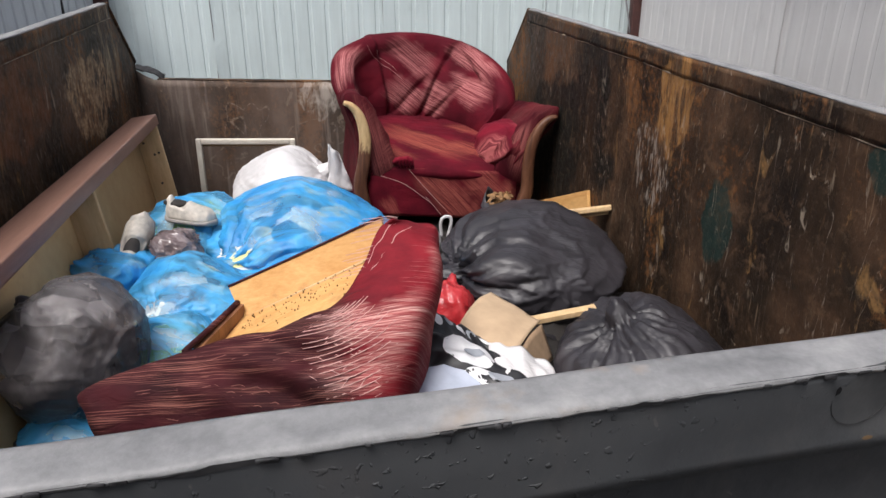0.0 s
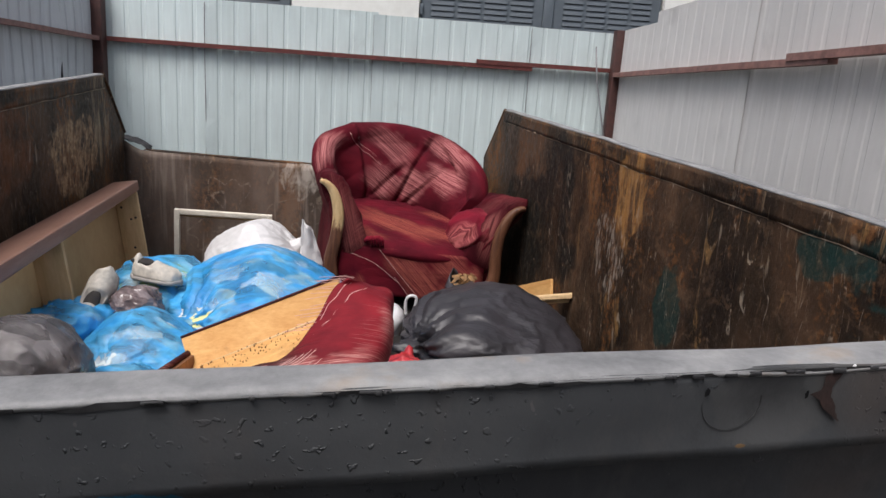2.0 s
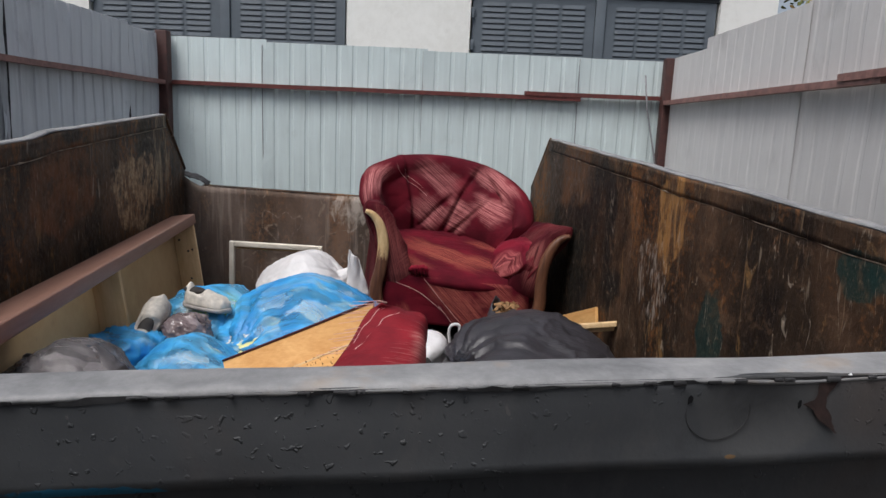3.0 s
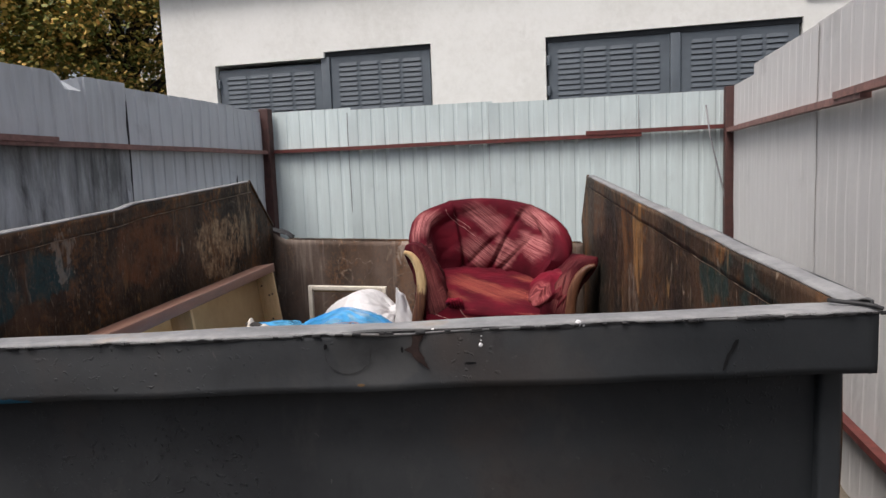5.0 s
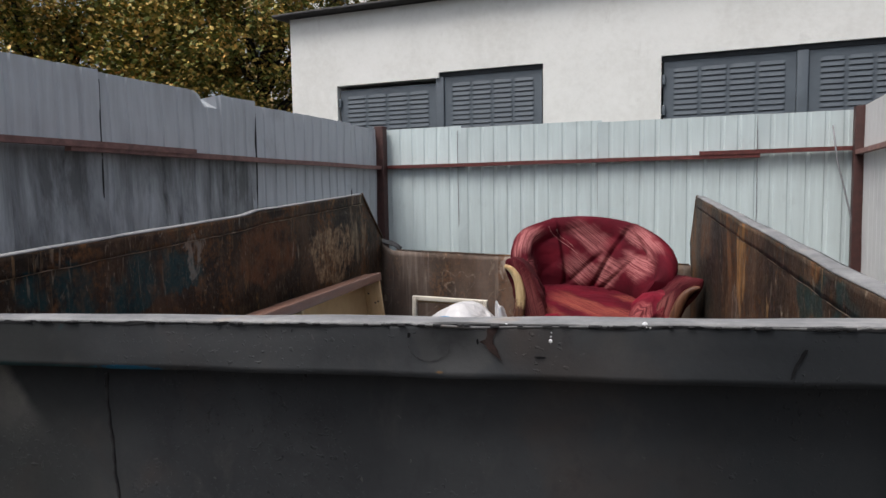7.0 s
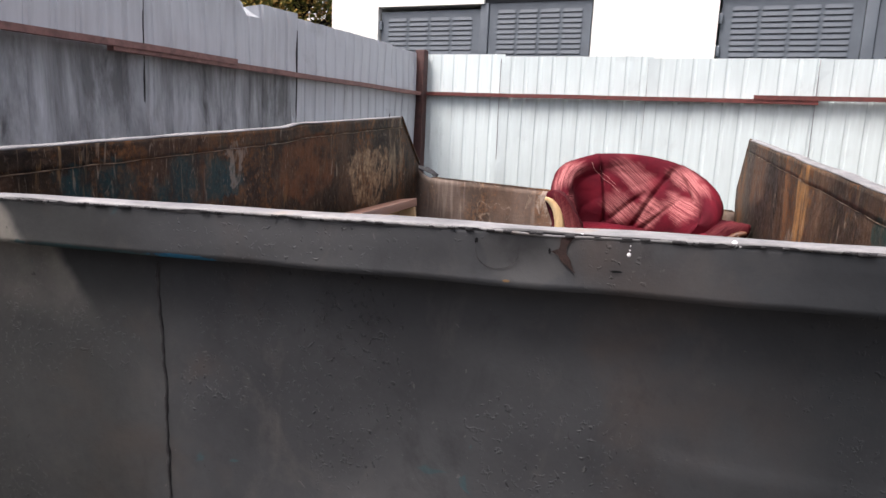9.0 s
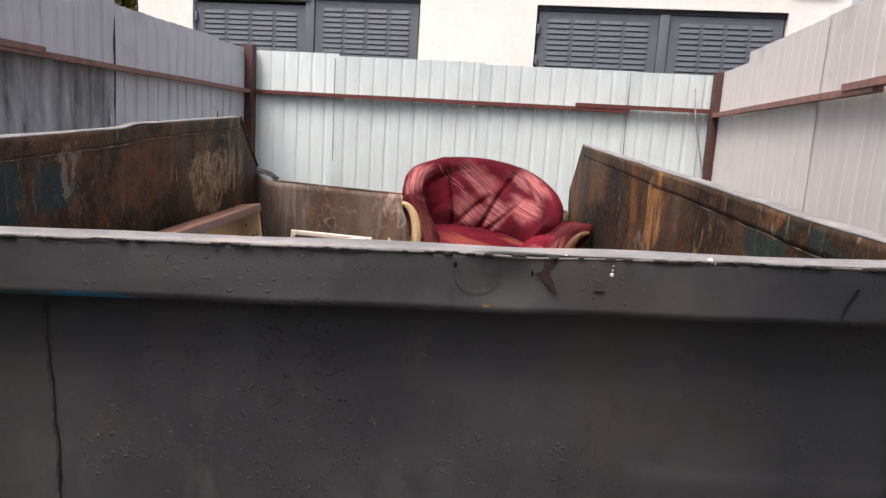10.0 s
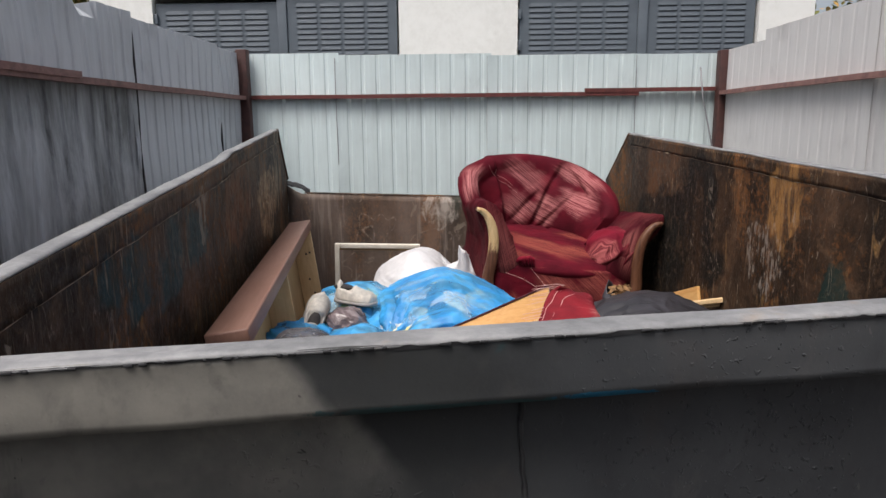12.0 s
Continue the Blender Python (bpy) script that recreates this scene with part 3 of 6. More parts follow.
M_OFFCUT = offcut_material()
M_THREAD = plain_material("pale_pink_thread", (0.60, 0.36, 0.33), 0.8)
M_WORN_WEFT = plain_material("dull_brown_thread", (0.24, 0.10, 0.08), 0.85)
M_SEAM = plain_material("dark_piping", (0.045, 0.006, 0.010), 0.8)
M_ARMWOOD = wood_material("varnished_arm_wood", (0.10, 0.040, 0.020), (0.28, 0.13, 0.065), 1.0, (6, 6, 1.2), 0.4, 0.25)
def facing_material(name, level):
    m = Mat(name, 0.45, 0.0, 0.4)
    g = m.noise(5, 5, 0.65, 0.6, m.coords((9, 9, 1.2)))
    dark = m.ramp(g, [(0.33, (0.060, 0.022, 0.012)), (0.68, (0.17, 0.075, 0.040))])
    pale = m.ramp(g, [(0.33, (0.46, 0.29, 0.13)), (0.66, (0.70, 0.51, 0.27))])
    worn = m.mask(m.math("ADD", m.axis(2), m.math("MULTIPLY", m.math("SUBTRACT", m.noise(14, 5, 0.7, 0.3, m.coords((2, 2, 0.5))), 0.5), 0.45)), level - 0.02, level + 0.03)
    m.color(m.mix(worn, dark, pale))
    m.bump(g, 0.25, 0.002)
    return m.m


M_FACING_WORN = facing_material("worn_arm_wood", 0.34)
M_FACING = facing_material("varnished_facing_wood", 0.62)
M_PINE = wood_material("orange_pine_board", (0.52, 0.26, 0.075), (0.70, 0.41, 0.16), 1.0, (1.2, 8, 8), 0.55, 0.35)
M_CRATE = wood_material("knotty_crate_wood", (0.54, 0.36, 0.18), (0.70, 0.50, 0.28), 1.0, (8, 8, 1.2), 0.6, 0.3)
M_LAMINATE = wood_material("brown_laminate", (0.22, 0.115, 0.083), (0.30, 0.165, 0.122), 0.7, (8, 1.0, 8), 0.45, 0.2)
M_PANEL = wood_material("beige_fibreboard", (0.42, 0.275, 0.13), (0.52, 0.36, 0.185), 0.5, (2, 2, 2), 0.7, 0.25)
M_WHITEWOOD = wood_material("white_painted_wood", (0.58, 0.52, 0.43), (0.74, 0.69, 0.60), 1.0, (6, 6, 6), 0.55, 0.4)
M_BLUE = plastic_material("blue_film", (0.010, 0.19, 0.52), (0.040, 0.34, 0.69), (0.18, 0.54, 0.82), 0.50, 3.0, 0.44, 0.55)
M_BLUE2 = plastic_material("blue_film_thin", (0.02, 0.25, 0.58), (0.075, 0.40, 0.72), (0.24, 0.58, 0.82), 0.50, 3.5, 0.36, 0.55)
M_BLACK = plastic_material("black_film", (0.014, 0.013, 0.015), (0.026, 0.024, 0.028), (0.044, 0.040, 0.046), 0.46, 3.0, 1.0, 0.35)
M_SMOKE = plastic_material("smoky_film", (0.035, 0.033, 0.034), (0.11, 0.100, 0.102), (0.27, 0.25, 0.25), 0.45, 5.0, 0.46, 0.5)
M_WHITEBAG = plastic_material("white_film", (0.50, 0.49, 0.49), (0.60, 0.585, 0.585), (0.70, 0.685, 0.685), 0.45, 4.0, 1.0, 0.45)
M_REDBAG = plastic_material("red_film", (0.22, 0.012, 0.014), (0.42, 0.025, 0.030), (0.58, 0.08, 0.08), 0.3, 6.0)
M_PACK_PALE = contents_material("pale_refuse", [(0.0, (0.015, 0.035, 0.10)), (0.30, (0.08, 0.15, 0.26)), (0.50, (0.55, 0.62, 0.64)), (0.78, (0.78, 0.78, 0.72)), (0.95, (0.72, 0.70, 0.30))])
M_PACK_GREEN = contents_material("green_refuse", [(0.0, (0.30, 0.46, 0.06)), (0.40, (0.55, 0.68, 0.12)), (0.60, (0.62, 0.66, 0.60)), (0.9, (0.75, 0.74, 0.70))])
M_PACK_GREY = contents_material("grey_refuse", [(0.0, (0.02, 0.02, 0.02)), (0.35, (0.10, 0.09, 0.09)), (0.62, (0.36, 0.33, 0.33)), (0.9, (0.62, 0.58, 0.58))])
M_CARD = plain_material("kraft_cardboard", (0.50, 0.36, 0.23), 0.8, 0.12, 14)
M_CARD_IN = plain_material("cardboard_core", (0.34, 0.23, 0.14), 0.85, 0.2, 30)
M_PRINT = plain_material("black_printed_film", (0.016, 0.016, 0.018), 0.4, 0.3, 12)
M_PRINT_W = plain_material("white_print", (0.70, 0.70, 0.71), 0.5, 0.08, 12)
M_PRINT_G = plain_material("grey_print", (0.28, 0.30, 0.33), 0.5, 0.12, 12)
M_SHOE = plain_material("dirty_white_leather", (0.52, 0.48, 0.42), 0.55, 0.35, 26)
M_SHOE_IN = plain_material("dark_shoe_lining", (0.030, 0.026, 0.024), 0.8, 0.3, 30)
M_SOLE = plain_material("grey_rubber_sole", (0.30, 0.28, 0.26), 0.7, 0.2, 25)
M_CLEAR = plastic_material("clear_grey_film", (0.05, 0.035, 0.035), (0.16, 0.12, 0.12), (0.36, 0.31, 0.31), 0.2, 9.0)
M_RUBBISH = plain_material("dark_damp_rubbish", (0.020, 0.017, 0.015), 0.85, 0.5, 9, 0.6)
M_DRY = plain_material("dry_brown_leaves", (0.22, 0.12, 0.05), 0.8, 0.5, 40)
M_CRUMB = plain_material("rotten_foam_crumbs", (0.10, 0.045, 0.014), 0.9, 0.4, 60)
M_STEEL = plain_material("dull_steel", (0.22, 0.22, 0.23), 0.45, 0.2, 30)
M_PLASTER = plaster_material()
M_SHUTTER = plain_material("slate_grey_shutter_paint", (0.105, 0.125, 0.145), 0.5, 0.10, 6)
M_SHUTTER_SHADE = plain_material("shutter_shade", (0.034, 0.038, 0.044), 0.8, 0.2, 10)
M_ROOF = plain_material("tarred_roof_edge", (0.045, 0.043, 0.042), 0.8, 0.3, 12)
M_SIGN = plain_material("blue_enamel", (0.016, 0.030, 0.16), 0.25, 0.06, 5, 0.02)
M_SIGN_W = plain_material("white_enamel", (0.72, 0.74, 0.80), 0.3, 0.05, 5, 0.02)
M_ASPHALT = asphalt_material()
M_CONCRETE = plain_material("stained_concrete", (0.15, 0.125, 0.095), 0.85, 0.25, 5)
M_BARK = plain_material("dark_bark", (0.022, 0.017, 0.013), 0.9, 0.4, 16, 0.8)
M_LEAF = leaf_material("autumn_maple_leaf", (0.135, 0.150, 0.030), (0.40, 0.30, 0.07), (0.72, 0.46, 0.14))
M_FAR_WALL = plain_material("ochre_facade_panel", (0.58, 0.42, 0.20), 0.85, 0.08, 2)
M_FAR_WHITE = plain_material("white_facade_panel", (0.70, 0.69, 0.66), 0.85, 0.06, 2)
M_FAR_GLASS = Mat("far_window_glass", 0.1).color((0.05, 0.06, 0.07)).m


# ---- mesh helpers ----
SKEW = pose(0, 0, 0, 0, 0, 8.0)


def link_mesh(name, bm, mats, smooth=True):
    me = bpy.data.meshes.new(name)
    bm.normal_update()
    bm.to_mesh(me)
    bm.free()
    for mt in mats if isinstance(mats, (list, tuple)) else (mats,):
        me.materials.append(mt)
    if smooth:
        me.shade_smooth()
    return new(name, me)


def part(name, bm, mats, parent, label="", smooth=True):
    ob = link_mesh(name, bm, mats, smooth)
    ob.parent = parent
    if label:
        ob["label"] = label
    return ob


def thing(name, m, label, category, group="", kind=""):
    ob = new(name)
    ob.matrix_world = m
    return tagged(ob, label, category, group, kind)


def add_box(bm, x0, x1, y0, y1, z0, z1, bevel=0.0, seg=1, m=None, mi=0):
    """A box with bevelled edges, added to bm."""
    made = bmesh.ops.create_cube(bm, size=1.0)["verts"]
    for v in made:
        v.co = Vector(((x0 + x1) / 2 + v.co.x * (x1 - x0), (y0 + y1) / 2 + v.co.y * (y1 - y0), (z0 + z1) / 2 + v.co.z * (z1 - z0)))
    faces = list({f for v in made for f in v.link_faces})
    if bevel > 0:
        edges = list({e for v in made for e in v.link_edges})
        res = bmesh.ops.bevel(bm, geom=edges, offset=bevel, segments=seg, profile=0.6, affect="EDGES")
        faces = list({f for v in res["verts"] for f in v.link_faces} | {f for f in faces if f.is_valid})
    verts = list({v for f in faces if f.is_valid for v in f.verts})
    for f in faces:
        if f.is_valid:
            f.material_index = mi
    if m is not None:
        for v in verts:
            v.co = m @ v.co
    return verts


def box_bm(x0, x1, y0, y1, z0, z1, bevel=0.004, seg=2, m=None):
    bm = bmesh.new()
    add_box(bm, x0, x1, y0, y1, z0, z1, bevel, seg, m)
    return bm


def grid_bm(nu, nv, fn, close_u=False):
    """A sheet of (nu+1) x (nv+1) points from fn(s, t), s and t from 0 to 1."""
    bm = bmesh.new()
    rows = [[bm.verts.new(fn(i / nu, j / nv)) for i in range(nu + (0 if close_u else 1))] for j in range(nv + 1)]
    n = len(rows[0])
    for j in range(nv):
        for i in range(nu):
            a, b = i % n, (i + 1) % n
            bm.faces.new((rows[j][a], rows[j][b], rows[j + 1][b], rows[j + 1][a]))
    return bm


def lay_uv(bm, fn):
    """Cloth or grain coordinates in metres from each corner's place."""
    layer = bm.loops.layers.uv.verify()
    for f in bm.faces:
        for lp in f.loops:
            lp[layer].uv = fn(lp.vert.co)
    return bm


def thicken(bm, d):
    bmesh.ops.recalc_face_normals(bm, faces=bm.faces[:])
    bmesh.ops.solidify(bm, geom=bm.faces[:], thickness=d)
    return bm


def fbm(p, scale, octaves=4, seed=0.0):
    return noise.fractal(Vector(p) * scale + Vector((seed, seed * 1.7, -seed)), 0.9, 2.1, octaves)


def ridge(p, scale, seed=0.0):
    return 1.0 - abs(noise.noise(Vector(p) * scale + Vector((seed * 1.3, seed, seed * 0.7)))) * 2.0


def tube_bm(points, radii, sides=8, bm=None):
    """A round tube through the points; radii: one each."""
    bm = bm or bmesh.new()
    pts = [Vector(p) for p in points]
    rings = []
    for i, p in enumerate(pts):
        d = (pts[min(i + 1, len(pts) - 1)] - pts[max(i - 1, 0)]).normalized()
        a = d.cross(Vector((0.31, 0.2, 0.93))).normalized()
        b = d.cross(a)
        rings.append([bm.verts.new(p + (a * math.cos(2 * math.pi * k / sides) + b * math.sin(2 * math.pi * k / sides)) * radii[i]) for k in range(sides)])
    for r, q in zip(rings, rings[1:]):
        for k in range(sides):
            bm.faces.new((r[k], r[(k + 1) % sides], q[(k + 1) % sides], q[k]))
    bm.faces.new(rings[0][::-1])
    bm.faces.new(rings[-1])
    return bm


def smooth_line(points, n):
    """n + 1 points on a Catmull-Rom line through the points."""
    p = [Vector(q) for q in points]
    p = [2 * p[0] - p[1]] + p + [2 * p[-1] - p[-2]]
    out = []
    for i in range(n + 1):
        x = i / n * (len(p) - 3)
        k = min(int(x), len(p) - 4)
        t = x - k
        a, b, c, d = p[k:k + 4]
        out.append(0.5 * ((2 * b) + (c - a) * t + (2 * a - 5 * b + 4 * c - d) * t * t + (3 * b - 3 * c + d - a) * t ** 3))
    return out


# ---- ground ----
def ground():
    def fn(s, t):
        x, y = (s - 0.5) * 2, (t - 0.5) * 2
        x, y = math.copysign(abs(x) ** 3, x) * 400, math.copysign(abs(y) ** 3, y) * 400
        return (x, y, 0.012 * noise.noise((x * 0.8, y * 0.8, 0)) if abs(x) + abs(y) < 40 else 0.0)
    ob = link_mesh("ground", grid_bm(80, 80, fn), M_ASPHALT)
    tagged(ob, "worn dark grey asphalt yard round the skip", "ground", kind="structure")


ground()


def light_block_wall():
    # Added, never in view: cuts low sky light that would reach the skip's front.
    ob = link_mesh("wall_light_block", box_bm(-18, 18, -13.4, -13.0, 0, 6.0, 0.02, 1), M_CONCRETE, False)
    tagged(ob, "unseen plain wall added to hold back low sky light from the skip front", "wall", kind="structure")


light_block_wall()


# ---- the skip ----
U_L, U_R0, U_R1, V_FAR = -1.37, 0.562, 0.648, 3.50


def rim_z(u):
    return 1.523 + 0.022 * u


def right_u(v):
    return U_R0 + (U_R1 - U_R0) * v / 3.12


def build_skip():
    skip = thing("skip_container", SKEW, "open grey steel skip, rusty brown inside, heaped with rubbish", "skip")
    # front plate, gently dented
    def front(s, t):
        u = U_L - 0.05 + s * (0.551 - U_L + 0.05)
        z = 0.22 + t * (rim_z(u) - 0.03 - 0.22)
        patch = 0.0028 * min(1, max(0, (u - 0.13) / 0.03)) * min(1, max(0, (1.205 + 0.006 * noise.noise((u * 6, 0, 0)) - z) / 0.008))
        return (u, 0.054 - patch + 0.006 * noise.noise((u * 2.2, z * 2.2, 3)) + 0.0015 * noise.noise((u * 14, z * 14, 1)), z)
    bm = thicken(grid_bm(130, 120, front), -0.006)
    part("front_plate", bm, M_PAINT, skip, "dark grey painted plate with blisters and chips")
    # weld seam down the front
    pts = [(-0.699 + 0.04 * (1.4 - 0.25 - z * 0.0575) + 0.007 * noise.noise((0, 0, z * 1.4)), 0.0530 + 0.006 * noise.noise((-0.66 * 2.2, (0.25 + z * 0.0575) * 2.2, 3)), 0.25 + z * 0.0575) for z, u0 in [(k, k * 0.3) for k in range(21)]]
    part("weld_seam", tube_bm([p + Vector((0.0022 * noise.noise((k * 0.33, 2, 0)), 0, 0)) for k, p in enumerate(smooth_line(pts, 160))], [0.0034 + 0.0026 * max(-0.6, noise.noise((k * 0.45, 0, 0))) + 0.004 * max(0.0, noise.noise((k * 0.17, 5, 0)) - 0.35) for k in range(161)], 6), M_CHIP, skip, "cracked vertical weld seam")
    # places where the paint has flaked off
    def flake(name, spots, mat, label):
        bm = bmesh.new()
        for u, z, w, h, lean, seed in spots:
            ring = []
            for k in range(30):
                a = 2 * math.pi * k / 30
                r = 1 + 0.34 * noise.noise((math.cos(a) * 1.7, math.sin(a) * 1.7, seed)) + 0.16 * noise.noise((math.cos(a) * 6, math.sin(a) * 6, seed))
                y = h * r * math.sin(a)
                uu = u + w * r * math.cos(a) + lean * y
                tt = (z + y - rim_z(uu) + 0.084) / 0.081
                yy = 0.006 * math.exp(-((uu + 0.055) / 0.05) ** 2) * math.sin(max(0, min(1, tt)) * math.pi) + 0.002 * noise.noise((uu * 5, tt * 2, 7))
                ring.append(bm.verts.new((uu, yy - 0.0010 - 0.00008 * seed, z + y)))
            bm.faces.new(ring[::-1])
        part(name, bm, mat, skip, label, smooth=False)
    rusty = plain_material("bare_rusty_spot", (0.022, 0.011, 0.009), 0.9, 0.4, 90)
    edge_l, edge_r = [], []
    for k in range(25):
        q = k / 24
        mid_u = 0.004 - 0.012 * math.sin(q * 2.6) + 0.016 * q * q
        half = 0.010 * (1 - q) ** 2.2 + 0.0055 * math.exp(-((q - 0.70) / 0.17) ** 2) + 0.0008 + 0.0022 * noise.noise((q * 9, 0, 2)) * (1 - q)
        left_extra = 0.012 * math.exp(-((q - 0.5) / 0.06) ** 2)
        z = rim_z(0) - 0.004 - 0.052 * q
        edge_l.append((mid_u - half - left_extra, z))
        edge_r.append((mid_u + half + 0.002 * noise.noise((q * 12, 3, 1)), z))
    bm = bmesh.new()
    rows = [[bm.verts.new((u, 0.006 * math.exp(-((u + 0.055) / 0.05) ** 2) * 0.8 - 0.0030, z)) for u, z in ((a[0], a[1]), (b[0], b[1]))] for a, b in zip(edge_l, edge_r)]
    for r0, r1 in zip(rows, rows[1:]):
        bm.faces.new((r0[0], r1[0], r1[1], r0[1]))
    part("rust_mark", bm, rusty, skip, "dark brown rust mark where paint is gone", smooth=False)
    black = plain_material("deep_scratch", (0.012, 0.012, 0.013), 0.9, 0.3, 60, 0.1, 0.05)
    for spot in ((0.068, 1.474, 0.009, 0.0016, 0.0, 6), (0.402, 1.489, 0.0026, 0.013, 0.45, 7), (0.393, 1.470, 0.0024, 0.011, 0.3, 8), (-0.124, 1.499, 0.0022, 0.0042, 0.1, 9), (-0.022, 1.493, 0.0018, 0.004, 0.0, 10)):
        flake("scratch", [spot], black, "black scratch in the paint")
    # rim channel along the front: face, top flange with ragged chipped paint
    def rim_face(s, t):
        u = U_L - 0.06 + s * (0.578 - U_L + 0.06)
        dent = 0.006 * math.exp(-((u + 0.055) / 0.05) ** 2) * math.sin(t * math.pi)
        return (u, 0.0 + dent + 0.002 * noise.noise((u * 5, t * 2, 7)), rim_z(u) - 0.084 + 0.081 * t + 0.002 * noise.noise((u * 7, 0, t)))
    bm = thicken(grid_bm(150, 8, rim_face), -0.005)
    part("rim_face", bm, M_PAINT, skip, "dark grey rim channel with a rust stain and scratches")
    def rim_top(s, t):
        u = U_L - 0.06 + s * (0.578 - U_L + 0.06)
        rag = 0.0018 * noise.noise((u * 18, 0, 5)) + 0.0016 * noise.noise((u * 60, 0, 2))
        v = -0.003 + rag * (1 - t) + t * 0.053
        sag = -0.004 * math.exp(-((u + 0.03) / 0.06) ** 2) * (1 - t)
        return (u, v, rim_z(u) + 0.002 * noise.noise((u * 6, t * 3, 9)) - 0.004 * (2 * t - 1) ** 6 + sag)
    bm = thicken(grid_bm(240, 8, rim_top), 0.004)
    part("rim_flange", bm, M_RIM, skip, "worn pale grey upper flange")
    part("rim_inner_lip", box_bm(U_L, 0.56, 0.068, 0.073, 1.40, 1.462, 0.0015, 1), M_INNER, skip)
    # chipped dark flecks under the flange edge
    rnd = random.Random(4)
    def ragged(s, t):
        u = U_L - 0.06 + s * (0.578 - U_L + 0.06)
        h = 0.003 + 0.005 * max(0.0, noise.noise((u * 9, 0, 4)) + 0.35 * noise.noise((u * 45, 1, 0)) + 0.15)
        return (u, -0.0016 - 0.0008 * (1 - t), rim_z(u) - 0.0035 - h * t)
    part("flaked_edge", grid_bm(420, 1, ragged), M_CHIP, skip, "ragged black line of flaked paint")
    bm = bmesh.new()
    for _ in range(90):
        u = rnd.uniform(U_L, 0.6)
        w, h = rnd.uniform(0.0015, 0.007), rnd.uniform(0.0008, 0.003)
        add_box(bm, u - w, u + w, -0.004, -0.001, rim_z(u) - 0.006 - h, rim_z(u) - 0.004, 0.0008, 1)
    part("chipped_paint", bm, M_CHIP, skip, "black chipped paint along the edge")["kind"] = "stuff"
    # ring-shaped scar, white drips
    ring = [(-0.095 + 0.03 * math.cos(a), 0.006 * math.exp(-((-0.04 + 0.03 * math.cos(a)) / 0.05) ** 2) * 0.8 - 0.0003, 1.487 + 0.026 * math.sin(a)) for a in [math.radians(150 + 8 * k) for k in range(30)]]
    part("ring_scar", tube_bm(ring, [0.0004 + 0.0005 * noise.noise((k * 0.7, 0, 0)) for k in range(30)], 5), M_CHIP, skip, "ring-shaped scar in the paint")
    bm = bmesh.new()
    for u, z, r in ((0.082, 1.498, 0.0027), (0.0825, 1.504, 0.0011), (0.083, 1.510, 0.0009), (0.208, 1.524, 0.0042), (0.215, 1.522, 0.0022), (0.02, 1.5195, 0.0018)):
        vs = bmesh.ops.create_icosphere(bm, subdivisions=2, radius=r)["verts"]
        for v in vs:
            v.co = Vector((v.co.x + u, v.co.y * 0.5 - 0.001, v.co.z * 1.15 + z))
    part("white_drips", bm, M_PRINT_W, skip, "spots of white bird lime")["kind"] = "stuff"
    # side walls
    for side in (0, 1):
        def edge_z(v):
            if side == 0:
                z = 1.540 + (1.704 - 1.540) * v / 3.12
                z += -0.003 + 0.011 * min(1.0, max(0.0, (v - 1.70) / 0.16))
            else:
                z = 1.530 + (1.668 - 1.530) * v / 3.12
                z += 0.004 * noise.noise((v * 3, 0, 0))
            if v > 3.12:
                z -= (v - 3.12) / 0.40 * 0.335
            return z
        def u_at(v):
            return U_L if side == 0 else right_u(v)
        sg = -1 if side == 0 else 1
        vs = [0.056 + 3.064 * k / 60 for k in range(61)] + [3.12 + 0.38 * k / 12 for k in range(1, 13)]
        def wall(s, t):
            v = vs[round(s * 72)]
            z1 = edge_z(v) - 0.004
            z = 0.24 + (z1 - 0.24) * t
            b = 0.012 * noise.noise((v * 1.3, z * 1.6, 4 + side)) + 0.004 * noise.noise((v * 5, z * 5, side))
            return (u_at(v) + b * min(1, max(0, z1 - z - 0.07) * 8), v, z)
        bm = thicken(grid_bm(72, 34, wall), 0.006 * (1 if side else -1))
        part("side_plate", bm, [M_INNER], skip, "brown rusted and scratched inner side plate")
        # doubled band along the upper edge
        vb = [v for v in vs if v <= 3.12]
        def band(s, t):
            v = vb[min(60, round(s * 60))]
            z1 = edge_z(v)
            return (u_at(v) - sg * (0.0035 + 0.001 * noise.noise((v * 4, t, 2))), v, z1 - 0.062 + 0.058 * t + 0.004 * noise.noise((v * 9, 0, 1)) * (1 - t))
        bm = thicken(grid_bm(60, 4, band), 0.004)
        part("upper_band", bm, M_INNER, skip, "doubled rusty band below the upper edge")
        rnd = random.Random(side + 11)
        weld = [(u_at(v) - sg * 0.005, v, edge_z(v) - 0.063 + 0.004 * noise.noise((v * 9, 0, 1))) for v in vb[2:]]
        part("band_weld", tube_bm(weld, [max(0.0006, 0.0022 + 0.0045 * noise.noise((k * 0.8, 3, 0))) for k in range(len(weld))], 5), plain_material("scratched_weld", (0.30, 0.23, 0.16), 0.7, 0.8, 22), skip)
        # top flange reaching outward
        def flange(s, t):
            v = vb[min(60, round(s * 60))]
            u = u_at(v) + sg * (-0.005 + 0.042 * t + 0.003 * noise.noise((v * 10, t * 3, 3)) * (1 - t))
            bump_ = 0.005 * math.exp(-((v - 1.80) / 0.06) ** 2) * (1 if side == 0 else 0.4)
            return (u, v, edge_z(v) + 0.003 + bump_ + 0.003 * noise.noise((v * 7, t * 4, 5)) - 0.004 * (2 * t - 1) ** 4)
        bm = thicken(grid_bm(60, 6, flange), 0.004)
        part("side_flange", bm, M_RIM, skip, "worn pale upper flange of the side")
